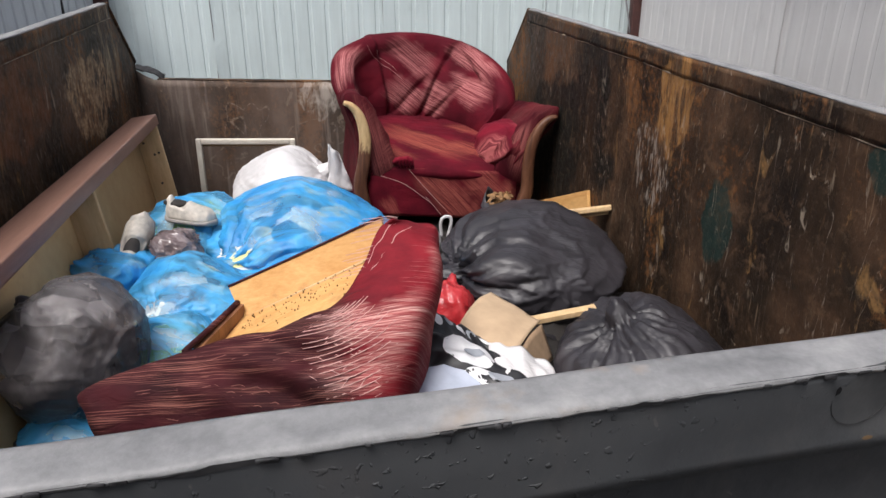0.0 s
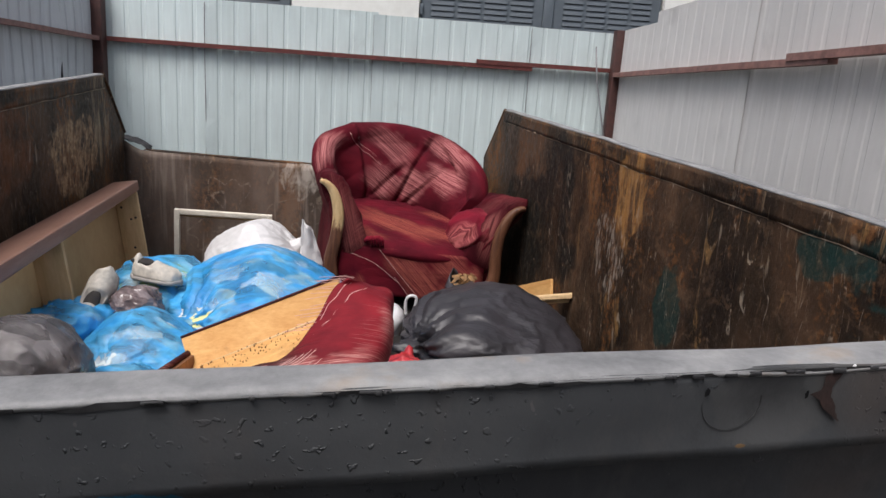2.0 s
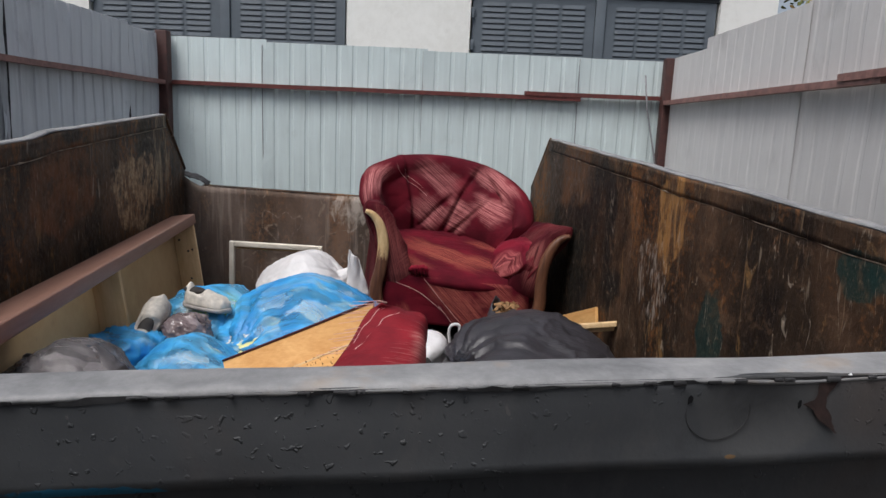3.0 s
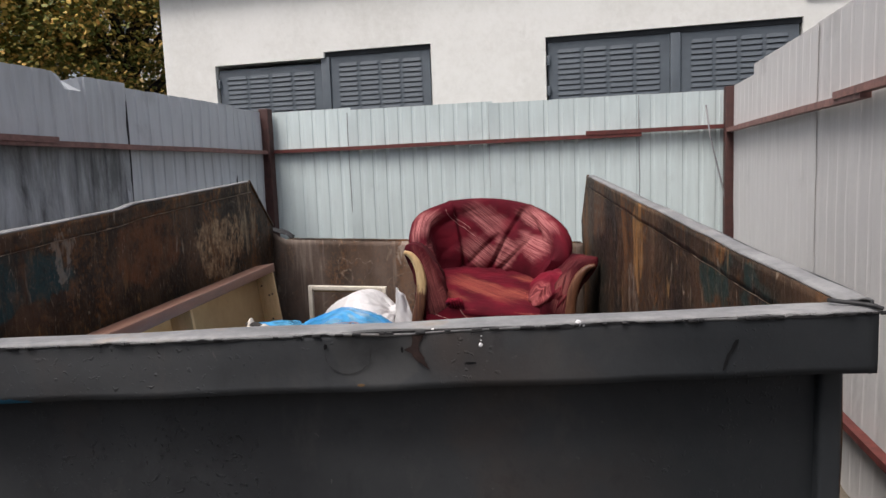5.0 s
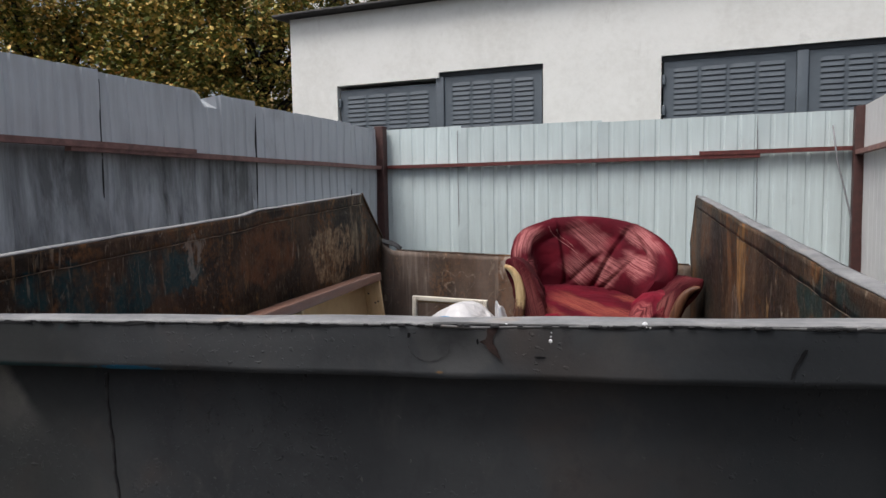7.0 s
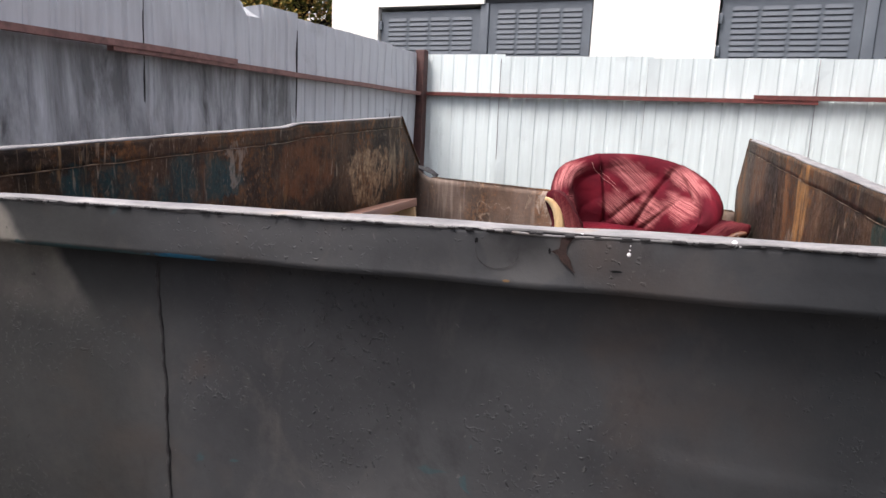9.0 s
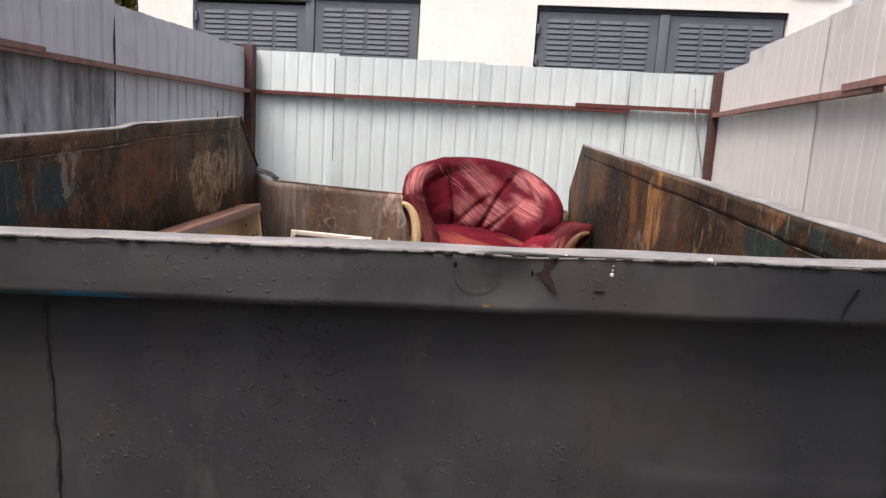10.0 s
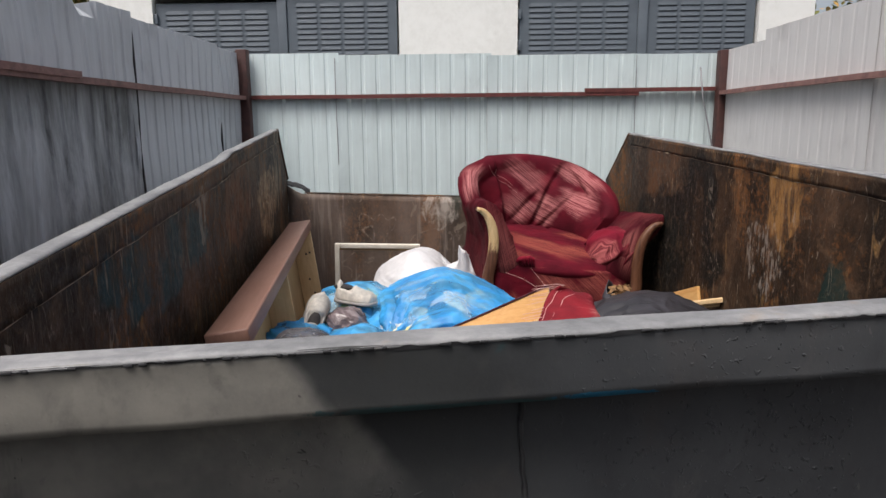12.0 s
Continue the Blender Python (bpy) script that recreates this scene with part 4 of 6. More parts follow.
        def outer(s, t):
            v = vb[min(60, round(s * 60))]
            return (u_at(v) + sg * (0.037 + 0.002 * noise.noise((v * 5, t, 0))), v, edge_z(v) - 0.10 + 0.10 * t)
        part("side_channel", thicken(grid_bm(60, 3, outer), 0.004), M_PAINT, skip)
        # slanted end strip
        strip = [(u_at(3.12) - sg * 0.002, 3.12, edge_z(3.12)), (u_at(3.3), 3.31, edge_z(3.31)), (u_at(3.5), 3.5, edge_z(3.5))]
        part("end_strip", tube_bm(smooth_line(strip, 8), [0.009] * 9, 6), M_INNER, skip)
    # far plate
    def far(s, t):
        u = U_L + s * (U_R1 + 0.02 - U_L)
        top = 1.325 - 0.055 * s * 1.6 + 0.004 * noise.noise((u * 6, 0, 0))
        if u < U_L + 0.07:
            top += 0.045 * (1 - (u - U_L) / 0.07)
        z = 0.24 + t * (top - 0.24)
        return (u, V_FAR + 0.01 * noise.noise((u * 2, z * 2, 8)), z)
    part("far_plate", thicken(grid_bm(50, 26, far), 0.008), M_INNER_DUSTY, skip, "rusty grey-brown end plate")
    def far_lip(s, t):
        u = U_L + 0.10 + s * (U_R1 - U_L - 0.10)
        q = (u - U_L) / (U_R1 + 0.02 - U_L)
        return (u, V_FAR - 0.012 + 0.06 * t, 1.325 - 0.055 * q * 1.6 + 0.004 + 0.003 * noise.noise((u * 9, t * 2, 0)))
    part("far_lip", thicken(grid_bm(50, 3, far_lip), 0.004), M_INNER, skip)
    # bent flap in the far corner
    def flap(s, t):
        return (U_L - 0.02 + 0.15 * s, V_FAR + 0.01 + 0.05 * t, 1.375 - 0.055 * s ** 2 + 0.02 * t + 0.01 * noise.noise((s * 5, t * 4, 0)))
    part("bent_flap", thicken(grid_bm(10, 4, flap), 0.005), M_CHIP, skip, "torn black flap in the corner")
    # floor and legs
    part("floor_plate", box_bm(U_L, U_R1, 0.04, V_FAR, 0.22, 0.235, 0.002, 1), M_INNER, skip)
    for u in (-1.1, 0.3):
        part("skid", box_bm(u - 0.06, u + 0.06, 0.05, 3.4, 0.0, 0.22, 0.01, 1), M_PAINT, skip)
    # corner stiffener at the front end
    part("corner_post", box_bm(0.528, 0.558, 0.040, 0.08, 0.23, 1.45, 0.006, 2), M_PAINT, skip)
    # broken weld where the rims meet
    pts = [(0.530, 0.03, 1.5405), (0.542, 0.016, 1.5405), (0.556, 0.010, 1.5395), (0.570, 0.0, 1.5385), (0.580, -0.004, 1.535)]
    part("cracked_corner_weld", tube_bm(smooth_line(pts, 16), [0.003 + 0.0015 * noise.noise((k, 0, 4)) for k in range(17)], 6), M_CHIP, skip, "cracked black weld at the corner")
    return skip


build_skip()


# ---- fence ----
def sheet_bm(width, height, seed, dents=0.006, fold=None, lean=0.0, groove=0.0052):
    """Corrugated sheet in the xz plane, ribs upright: flats with narrow sunk grooves."""
    pitch = 0.117
    xs, ys = [], []
    x = 0.0
    while x < width - 0.02:
        for dx, d in ((0.0, 0.0), (0.080, 0.0), (0.088, 1.0), (0.108, 1.0)):
            if x + dx <= width:
                xs.append(x + dx)
                ys.append(d)
        x += pitch
    xs.append(width)
    ys.append(0.0)
    rows = 26
    bm = bmesh.new()
    grid = []
    for j in range(rows + 1):
        z = height * j / rows
        row = []
        for x, d in zip(xs, ys):
            y = d * groove + dents * noise.noise((x * 2.5, z * 2.5, seed)) + dents * 0.6 * noise.noise((x * 7, z * 5, seed + 3))
            zz = z + (0.004 * noise.noise((x * 9, seed, 0)) if j == rows else 0)
            curl = max(0.0, 1 - x / 0.05) if abs(groove) > 0.005 else 0.0
            y += math.copysign(0.016, groove) * -curl * (0.6 + noise.noise((z * 3, seed, 0)))
            if fold and j == rows:
                q = math.exp(-((x - fold[0]) / fold[1]) ** 2)
                zz -= fold[2] * q
                y -= 0.05 * q
            row.append(bm.verts.new((x, y + lean * z, zz)))
        grid.append(row)
    for a, b in zip(grid, grid[1:]):
        for k in range(len(xs) - 1):
            bm.faces.new((a[k], a[k + 1], b[k + 1], b[k]))
    return thicken(bm, 0.0012)


def fence_rail(fence, x0, x1, z, mat, y=-0.028, h=0.030):
    bm = bmesh.new()
    n = max(4, int((x1 - x0) / 0.12))
    def fn(s, t):
        a = t * 2 * math.pi
        px, pz = math.cos(a), math.sin(a)
        k = max(abs(px), abs(pz))
        w = 0.004 * noise.noise(((x0 + s * (x1 - x0)) * 1.5, z, 0))
        return (x0 + s * (x1 - x0), y + 0.020 * px / k + w * 0.5, z + h / 2 * pz / k + w)
    bm = grid_bm(n, 8, fn)
    bmesh.ops.remove_doubles(bm, verts=bm.verts[:], dist=1e-5)
    bmesh.ops.holes_fill(bm, edges=[e for e in bm.edges if e.is_boundary])
    bmesh.ops.recalc_face_normals(bm, faces=bm.faces[:])
    part("rail", bm, mat, fence, smooth=False)


def build_fences():
    # back: x along the fence, ribs towards the skip
    back = thing("metal_fence", pose(0, 4.6, 0), "pale green corrugated steel fence with a dark red rail", "fence", "fence round the skip")
    seams = [-2.52, -1.765, -0.572, 0.584, 1.27]
    tops = [2.285, 2.268, 2.252, 2.248]
    for k, (a, b) in enumerate(zip(seams, seams[1:])):
        ob = part("sheet", sheet_bm(b - a + 0.03, tops[k] - 0.12, 10 + k, 0.004), M_FENCE_B, back, smooth=False)
        ob.location = (a, 0.004 * (k % 2), 0.12)
    for k, x in enumerate(seams[1:-1]):
        line = [(x + 0.004 * noise.noise((x, 0, z * 0.4)), -0.006, 0.12 + z * 0.2125) for z in range(11)]
        part("lap_joint", tube_bm(smooth_line(line, 40), [0.0030 + 0.001 * noise.noise((q * 0.3, x, 0)) for q in range(41)], 5), M_STEEL, back, "shadowed edge where two sheets meet")
    fence_rail(back, -2.50, 0.60, 1.950, M_RAIL)
    fence_rail(back, 0.186, 1.25, 1.978, M_RAIL, -0.034)
    fence_rail(back, -2.50, 1.25, 0.66, M_RAIL)
    for x, top in ((-2.470, 2.31), (1.226, 2.262)):
        p = part("post", box_bm(-0.042, 0.042, -0.042, 0.042, 0, top, 0.006, 2), M_POST, back, "dark red-brown square post")
        p.location = (x, -0.075, 0)
        bm = bmesh.new()
        bmesh.ops.create_cone(bm, cap_ends=True, segments=10, radius1=0.009, radius2=0.007, depth=0.012, matrix=pose(x, -0.122, 1.935, 90))
        part("bolt", bm, M_STEEL, back)
    # left: faces +x; local x runs towards -y
    left = thing("metal_fence", pose(-2.5, 4.56, 0, 0, 0, -90), "dented grey corrugated steel fence with a faded red rail", "fence", "fence round the skip")
    ys = [4.56, 4.01, 2.77, 1.56, 0.35, -0.86, -2.07, -3.28]
    for k, (a, b) in enumerate(zip(ys, ys[1:])):
        h = (2.285, 2.297, 2.323, 2.33, 2.33, 2.33, 2.33)[k] - 0.12
        ob = part("sheet", sheet_bm(a - b + 0.05, h, 30 + k, 0.011, (0.42, 0.06, 0.035) if k == 2 else None, 0.0, -0.008), M_FENCE_L if k > 1 else M_FENCE_L_CLEAN, left, smooth=False)
        ob.location = (4.56 - a, 0.006 * (k % 2), 0.12)
    for y in ys[1:-1]:
        line = [(4.56 - y + 0.012 * noise.noise((0, y, z * 0.4)), 0.010 + 0.006 * noise.noise((y, 0, z * 0.5)), 0.12 + z * 0.2165) for z in range(11)]
        part("lap_joint", tube_bm(smooth_line(line, 40), [0.007 + 0.004 * noise.noise((k * 0.2, y, 0)) for k in range(41)], 5), M_CHIP, left, "dark gap where two sheets meet")
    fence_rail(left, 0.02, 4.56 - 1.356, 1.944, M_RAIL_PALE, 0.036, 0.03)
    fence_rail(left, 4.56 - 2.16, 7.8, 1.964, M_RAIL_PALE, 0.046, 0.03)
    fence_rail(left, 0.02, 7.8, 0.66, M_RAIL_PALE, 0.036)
    # right: faces -x; local x runs towards +y
    right = thing("metal_fence", pose(1.25, -3.4, 0, 0, 0, 90), "light pinkish-grey corrugated steel fence with soot below a faded red rail", "fence", "fence round the skip")
    ys = [-3.4, -2.2, -1.0, 0.2, 1.4, 2.6, 3.8, 4.56]
    for k, (a, b) in enumerate(zip(ys, ys[1:])):
        h = (2.31, 2.31, 2.31, 2.315, 2.335, 2.325, 2.262)[k] - 0.12
        ob = part("sheet", sheet_bm(b - a + 0.05, h, 60 + k, 0.005, None, 0.0, -0.0022), M_FENCE_R, right, smooth=False)
        ob.location = (a + 3.4, 0.008 + 0.004 * (k % 2), 0.12)
        ob.rotation_euler = (0, 0, 0)
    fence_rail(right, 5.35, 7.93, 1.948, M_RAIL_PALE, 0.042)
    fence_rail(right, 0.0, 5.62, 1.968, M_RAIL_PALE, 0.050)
    fence_rail(right, 0.0, 7.93, 0.66, M_RAIL, 0.042)
    # loose rod by the corner post
    rod = tagged(link_mesh("metal_rod", tube_bm([(1.06, 4.55, 2.14), (1.09, 4.54, 1.9), (1.17, 4.52, 1.55), (1.24, 4.50, 1.2), (1.30, 4.46, 0.0)], [0.006] * 5, 6), M_STEEL),
                 "thin bent steel rod leaning on the corner of the fence", "rod")
    base = tagged(link_mesh("concrete_kerb", box_bm(1.16, 1.5, -3.4, 4.9, 0, 0.33, 0.02, 2), M_CONCRETE), "stained concrete footing below the fence", "kerb", kind="structure")


build_fences()


# ---- building behind the fence ----
def louvre_window(house, x0, x1, top, step):
    """Pair of grey steel leaves with pressed louvres in a plastered opening."""
    win = new("louvre_shutter")
    win.parent = house
    win["label"] = "pair of slate grey steel louvre shutters"
    bot = 1.85
    mid = (x0 + x1) / 2 + 0.06
    for k, (a, b) in enumerate(((x0 + 0.02, mid - 0.05), (mid + 0.05, x1 - 0.02))):
        t = top - (step if k == 0 else 0.0)
        part("leaf", box_bm(a, b, 6.265, 6.285, bot, t - 0.05, 0.004, 1), M_SHUTTER, win, smooth=False)
        cols, pitch = 4, 0.0525
        wcol = (b - a - 0.16) / cols
        proto = None
        for c in range(cols):
            for r in range(15):
                z = t - 0.16 - r * pitch
                if proto is None:
                    def blade(s, q):
                        e = (1 - (2 * s - 1) ** 8)
                        return ((s - 0.5) * (wcol - 0.020), -0.008 * (1 - q) * e, 0.036 * q)
                    proto = part("slat", thicken(grid_bm(8, 2, blade), 0.0015), M_SHUTTER, win, smooth=False)
                    ob = proto
                else:
                    ob = new("slat", proto.data)
                    ob.parent = win
                ob.location = (a + 0.08 + (c + 0.5) * wcol, 6.262, z)
        # Dark strips laid on the solid leaf as painted shade below each blade.
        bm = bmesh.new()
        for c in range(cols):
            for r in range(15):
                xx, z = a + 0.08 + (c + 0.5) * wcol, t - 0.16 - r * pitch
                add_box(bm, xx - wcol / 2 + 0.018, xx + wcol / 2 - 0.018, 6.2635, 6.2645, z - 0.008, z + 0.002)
        part("blade_shade", bm, M_SHUTTER_SHADE, win, "dark strips painting the shade below the blades", smooth=False)
    part("mullion", box_bm(mid - 0.048, mid + 0.048, 6.245, 6.29, bot, top - 0.05, 0.006, 2), M_SHUTTER, win)
    # Head bar takes the same painted shade colour.
    part("head", box_bm(x0, x1, 6.255, 6.30, top - 0.052, top + 0.01, 0.004, 1), M_SHUTTER_SHADE, win, smooth=False)
    for z in (2.75, 2.45):
        part("hinge", box_bm(x0 + 0.005, x0 + 0.04, 6.235, 6.262, z, z + 0.10, 0.006, 2), M_SHUTTER, win)


def build_house():
    house = thing("substation_building", pose(0, 0, 0), "low whitewashed building with grey louvre shutters and tarred roof", "building")
    x0, x1, yf, yb, h = -4.53, 2.71, 6.22, 10.5, 3.84
    wins = ((-3.895, -1.40, 3.062, 0.06), (-0.21, 2.17, 3.03, 0.0))
    def wall_piece(a, b, z0, z1, nx, nz):
        def fn(s, t):
            x, z = a + s * (b - a), z0 + t * (z1 - z0)
            return (x, yf, z)
        return thicken(grid_bm(nx, nz, fn), -0.3)
    spans = [x0, wins[0][0], wins[0][1], wins[1][0], wins[1][1], x1]
    top = h
    for a, b in ((spans[0], spans[1]), (spans[2], spans[3]), (spans[4], spans[5])):
        part("wall", wall_piece(a, b, 0, top, 12, 30), M_PLASTER, house, smooth=False)
    for (a, b, t, st) in wins:
        mid = (a + b) / 2 + 0.06
        part("wall", wall_piece(a, mid, t - st, top, 12, 10), M_PLASTER, house, smooth=False)
        part("wall", wall_piece(mid, b, t, top, 12, 10), M_PLASTER, house, smooth=False)
        part("wall", wall_piece(a, b, 0, 1.85, 12, 10), M_PLASTER, house, smooth=False)
        louvre_window(house, a, b, t, st)
    part("wall", box_bm(x0, x0 + 0.3, yf + 0.3, yb, 0, top, 0.01, 1), M_PLASTER, house, smooth=False)
    part("wall", box_bm(x1 - 0.3, x1, yf + 0.3, yb, 0, top, 0.01, 1), M_PLASTER, house, smooth=False)
    part("wall", box_bm(x0 + 0.3, x1 - 0.3, yb - 0.3, yb, 0, top, 0.01, 1), M_PLASTER, house, smooth=False)
    def roof(s, t):
        x = x0 - 0.16 + s * (x1 - x0 + 0.32)
        return (x, yf - 0.14 + t * (yb - yf + 0.3), h + 0.045 + 0.018 * noise.noise((x * 1.6, t * 2, 0)) * (1 - t) + t * 0.25)
    part("roof", thicken(grid_bm(60, 10, roof), 0.035), M_ROOF, house, "dark tarred roof edge, wavy")
    sign = thing("house_number_plate", pose(2.372, yf - 0.03, 3.42), "small blue enamel number plate on a white wall", "sign")
    part("plate", box_bm(-0.195, 0.195, -0.012, 0.012, -0.21, 0.21, 0.02, 3), M_SIGN, sign)
    for a in (-0.045, 0.05):
        part("bar", box_bm(a - 0.03, a + 0.03, -0.016, -0.0125, -0.06, 0.09, 0.002, 1), M_SIGN_W, sign, smooth=False)
    part("bar", box_bm(-0.14, 0.14, -0.016, -0.0125, -0.155, -0.135, 0.002, 1), M_SIGN_W, sign, smooth=False)


build_house()


# ---- trees and distance ----
def tree(name, base, height, crown_c, crown_r, n_leaf, seed, label, leaf_size=0.10):
    rnd = random.Random(seed)
    tr = thing(name, pose(*base), label, "tree")
    bm = bmesh.new()
    trunk = [(0, 0, 0), (0.1, 0.05, height * 0.25), (0.05, -0.05, height * 0.5), (0.2, 0.1, height * 0.8)]
    line = smooth_line(trunk, 12)
    tube_bm(line, [0.27 * (1 - 0.7 * k / 12) for k in range(13)], 9, bm)
    tips = []
    for k in range(16):
        s = line[rnd.randint(4, 11)]
        a = rnd.uniform(0, 2 * math.pi)
        c = Vector(crown_c) + Vector((math.cos(a) * crown_r[0] * rnd.uniform(0.4, 0.9), math.sin(a) * crown_r[1] * rnd.uniform(0.4, 0.9), rnd.uniform(-0.6, 0.8) * crown_r[2]))
        mid = (s + c) / 2 + Vector((rnd.uniform(-0.3, 0.3), rnd.uniform(-0.3, 0.3), 0.35))
        br = smooth_line([s, mid, c], 8)
        tube_bm(br, [0.085 * (1 - 0.85 * q / 8) for q in range(9)], 6, bm)
        tips += br[3:]
    part("trunk", bm, M_BARK, tr, "dark trunk with spreading limbs")
    verts, faces = [], []
    clumps = []
    for k in range(150):
        d = Vector((rnd.gauss(0, 1), rnd.gauss(0, 1), rnd.gauss(0, 1))).normalized() * rnd.uniform(0.35, 1.0)
        p = Vector(crown_c) + Vector((d.x * crown_r[0], d.y * crown_r[1], d.z * crown_r[2]))
        clumps.append((p, rnd.uniform(0.35, 0.8)))
    clumps += [(p, 0.5) for p in tips]
    for _ in range(n_leaf):
        c, r = clumps[rnd.randrange(len(clumps))]
        p = c + Vector((rnd.gauss(0, 0.45), rnd.gauss(0, 0.45), rnd.gauss(0, 0.33))) * r
        s = leaf_size * rnd.uniform(0.6, 1.25)
        e = Euler((rnd.uniform(-1.0, 1.0), rnd.uniform(-1.0, 1.0), rnd.uniform(0, 6.3))).to_matrix()
        i = len(verts)
        for q in ((-0.5, 0, 0), (-0.2, -0.42, 0.05), (0.5, -0.1, -0.05), (0.55, 0.25, 0.0), (-0.1, 0.45, 0.06)):
            verts.append(p + e @ (Vector(q) * s))
        faces.append(tuple(range(i, i + 5)))
    me = bpy.data.meshes.new("crown")
    me.from_pydata(verts, [], faces)
    me.materials.append(M_LEAF)
    cr = new("crown", me)
    cr.parent = tr
    cr["label"] = "sparse green and yellow autumn leaves"
    return tr


tree("maple_tree", (-8.6, 11.0, 0), 6.5, (0.3, 0, 5.2), (4.2, 2.6, 2.9), 52000, 3, "large maple in green and yellow leaf behind the fence", 0.080)
tree("maple_tree", (-12.6, 9.2, 0), 7.5, (0.6, 0.5, 4.6), (4.6, 2.6, 3.0), 52000, 5, "maple with thinning autumn leaves behind the fence", 0.088)
tree("birch_tree", (8.2, 13.0, 0), 8.5, (0, 0, 6.4), (2.9, 2.2, 3.4), 14000, 8, "thin tree with sparse yellow leaves beyond the building", 0.12)


def apartment_block():
    far = thing("apartment_building", pose(-22, 48, 0), "distant apartment block with ochre and white panels", "building")
    part("wall", box_bm(-16, 24, 0, 10, 0, 22, 0.05, 1), M_FAR_WHITE, far, smooth=False)
    part("roof", box_bm(-16.3, 24.3, -0.3, 10.3, 22.0, 22.5, 0.05, 1), M_ROOF, far, smooth=False)
    pane = frame_ = spandrel = None
    for i in range(10):
        for j in range(7):
            x, z = -14 + i * 4.0, 1.2 + j * 3.0
            if pane is None:
                pane = part("window", box_bm(-0.85, 0.85, -0.08, -0.02, 0, 1.5, 0.02, 1), M_FAR_GLASS, far, smooth=False)
                spandrel = part("panel", box_bm(-1.4, 1.4, -0.14, -0.02, -1.35, -0.1, 0.02, 1), M_FAR_WALL, far, smooth=False)
                a, b = pane, spandrel
            else:
                a, b = new("window", pane.data), new("panel", spandrel.data)
                a.parent = b.parent = far
            a.location = b.location = (x, 0, z)


apartment_block()


# ---- rubbish in the skip ----
def place(ob, label, category, group="", m=None):
    ob.matrix_world = SKEW if m is None else SKEW @ m
    return tagged(ob, label, category, group)


def heap():
    """Dark mixed refuse that carries everything above it."""
    def fn(s, t):
        u = U_L + 0.02 + s * (right_u(1.5) - U_L - 0.05)
        v = 0.06 + t * (V_FAR - 0.12)
        z = 0.62 + 0.10 * math.sin(t * 3.1) + 0.09 * noise.noise((u * 4, v * 4, 0)) + 0.05 * ridge((u, v, 0), 9)
        z -= 0.12 * math.exp(-((v - 0.2) / 0.3) ** 2)
        return (u, v, z)
    ob = link_mesh("rubbish_heap", grid_bm(90, 140, fn), M_RUBBISH)
    place(ob, "dark damp mixed refuse filling the skip", "rubbish")
    ob["kind"] = "stuff"


heap()


def bag_bm(r, seed, tie=None, pleat=0.0, crumple=0.05, sub=5, flat=-0.62, lump=0.16, folds=None, cuts=()):
    """A stuffed film bag: lumpy body, creases, pleats running to the tied neck."""
    bm = bmesh.new()
    bmesh.ops.create_icosphere(bm, subdivisions=sub, radius=1.0)
    tie = Vector(tie).normalized() if tie else None
    ax = tie.orthogonal().normalized() if tie else None
    bx = tie.cross(ax) if tie else None
    rng = random.Random(int(seed * 97))
    planes = []
    for _ in range(26):
        nrm = Vector((rng.gauss(0, 1), rng.gauss(0, 1), rng.gauss(0, 0.8))).normalized()
        planes.append((nrm, rng.uniform(0.80, 0.97)))
    planes += [(Vector(c[:3]).normalized(), c[3]) for c in cuts]
    for v in bm.verts:
        d = v.co.normalized()
        p = d * 1.0
        warped = p + Vector((0.35 * noise.noise(p * 1.7 + Vector((seed, 1, 0))), 0.35 * noise.noise(p * 1.7 + Vector((4, seed, 0))), 0))
        dw = (d + 0.10 * Vector((noise.noise(p * 2.2 + Vector((seed, 0, 0))), noise.noise(p * 2.2 + Vector((0, seed, 5))), 0))).normalized()
        soft = sum(max(0.0, dw.dot(nrm) / off) ** 16 for nrm, off in planes)
        k = (1.0 + soft) ** (-1 / 16) * 1.10 + lump * 0.6 * fbm(p, 1.1, 2, seed)
        sharp = max(0.0, ridge(warped, 1.6, seed)) ** 5 + 0.7 * max(0.0, ridge(warped, 2.9, seed + 4)) ** 7 + 0.4 * max(0.0, ridge(warped + p * 0.3, 5.5, seed + 9)) ** 8
        k += crumple * (sharp - 0.35) + 0.006 * noise.noise(p * 14)
        if folds:
            f = warped.dot(Vector(folds[0])) * folds[1] + 1.2 * noise.noise(p * 1.5 + Vector((seed, 3, 1)))
            k += folds[2] * (abs(math.sin(f)) ** 0.7 - 0.6) * (0.5 + 0.5 * noise.noise(p * 1.2 + Vector((7, seed, 2))))
        if tie:
            c = d.dot(tie)
            near = max(0.0, (c - 0.15) / 0.85)
            ang = math.atan2(d.dot(bx), d.dot(ax)) + 0.25 * noise.noise(p * 2.0)
            k += pleat * near * (abs(math.sin(ang * 6 + seed)) ** 0.6 - 0.6) + pleat * 0.45 * near ** 1.5 * (abs(math.sin(ang * 15 + 2 * seed)) - 0.5)
            k -= 0.22 * near ** 3
            if c > 0.975:
                k += 0.28 * ((c - 0.975) / 0.025) ** 1.5
        q = Vector((d.x * r[0], d.y * r[1], d.z * r[2])) * k
        if d.z < flat:
            q.z = max(q.z, r[2] * (flat - 0.15))
        v.co = q
    return bm


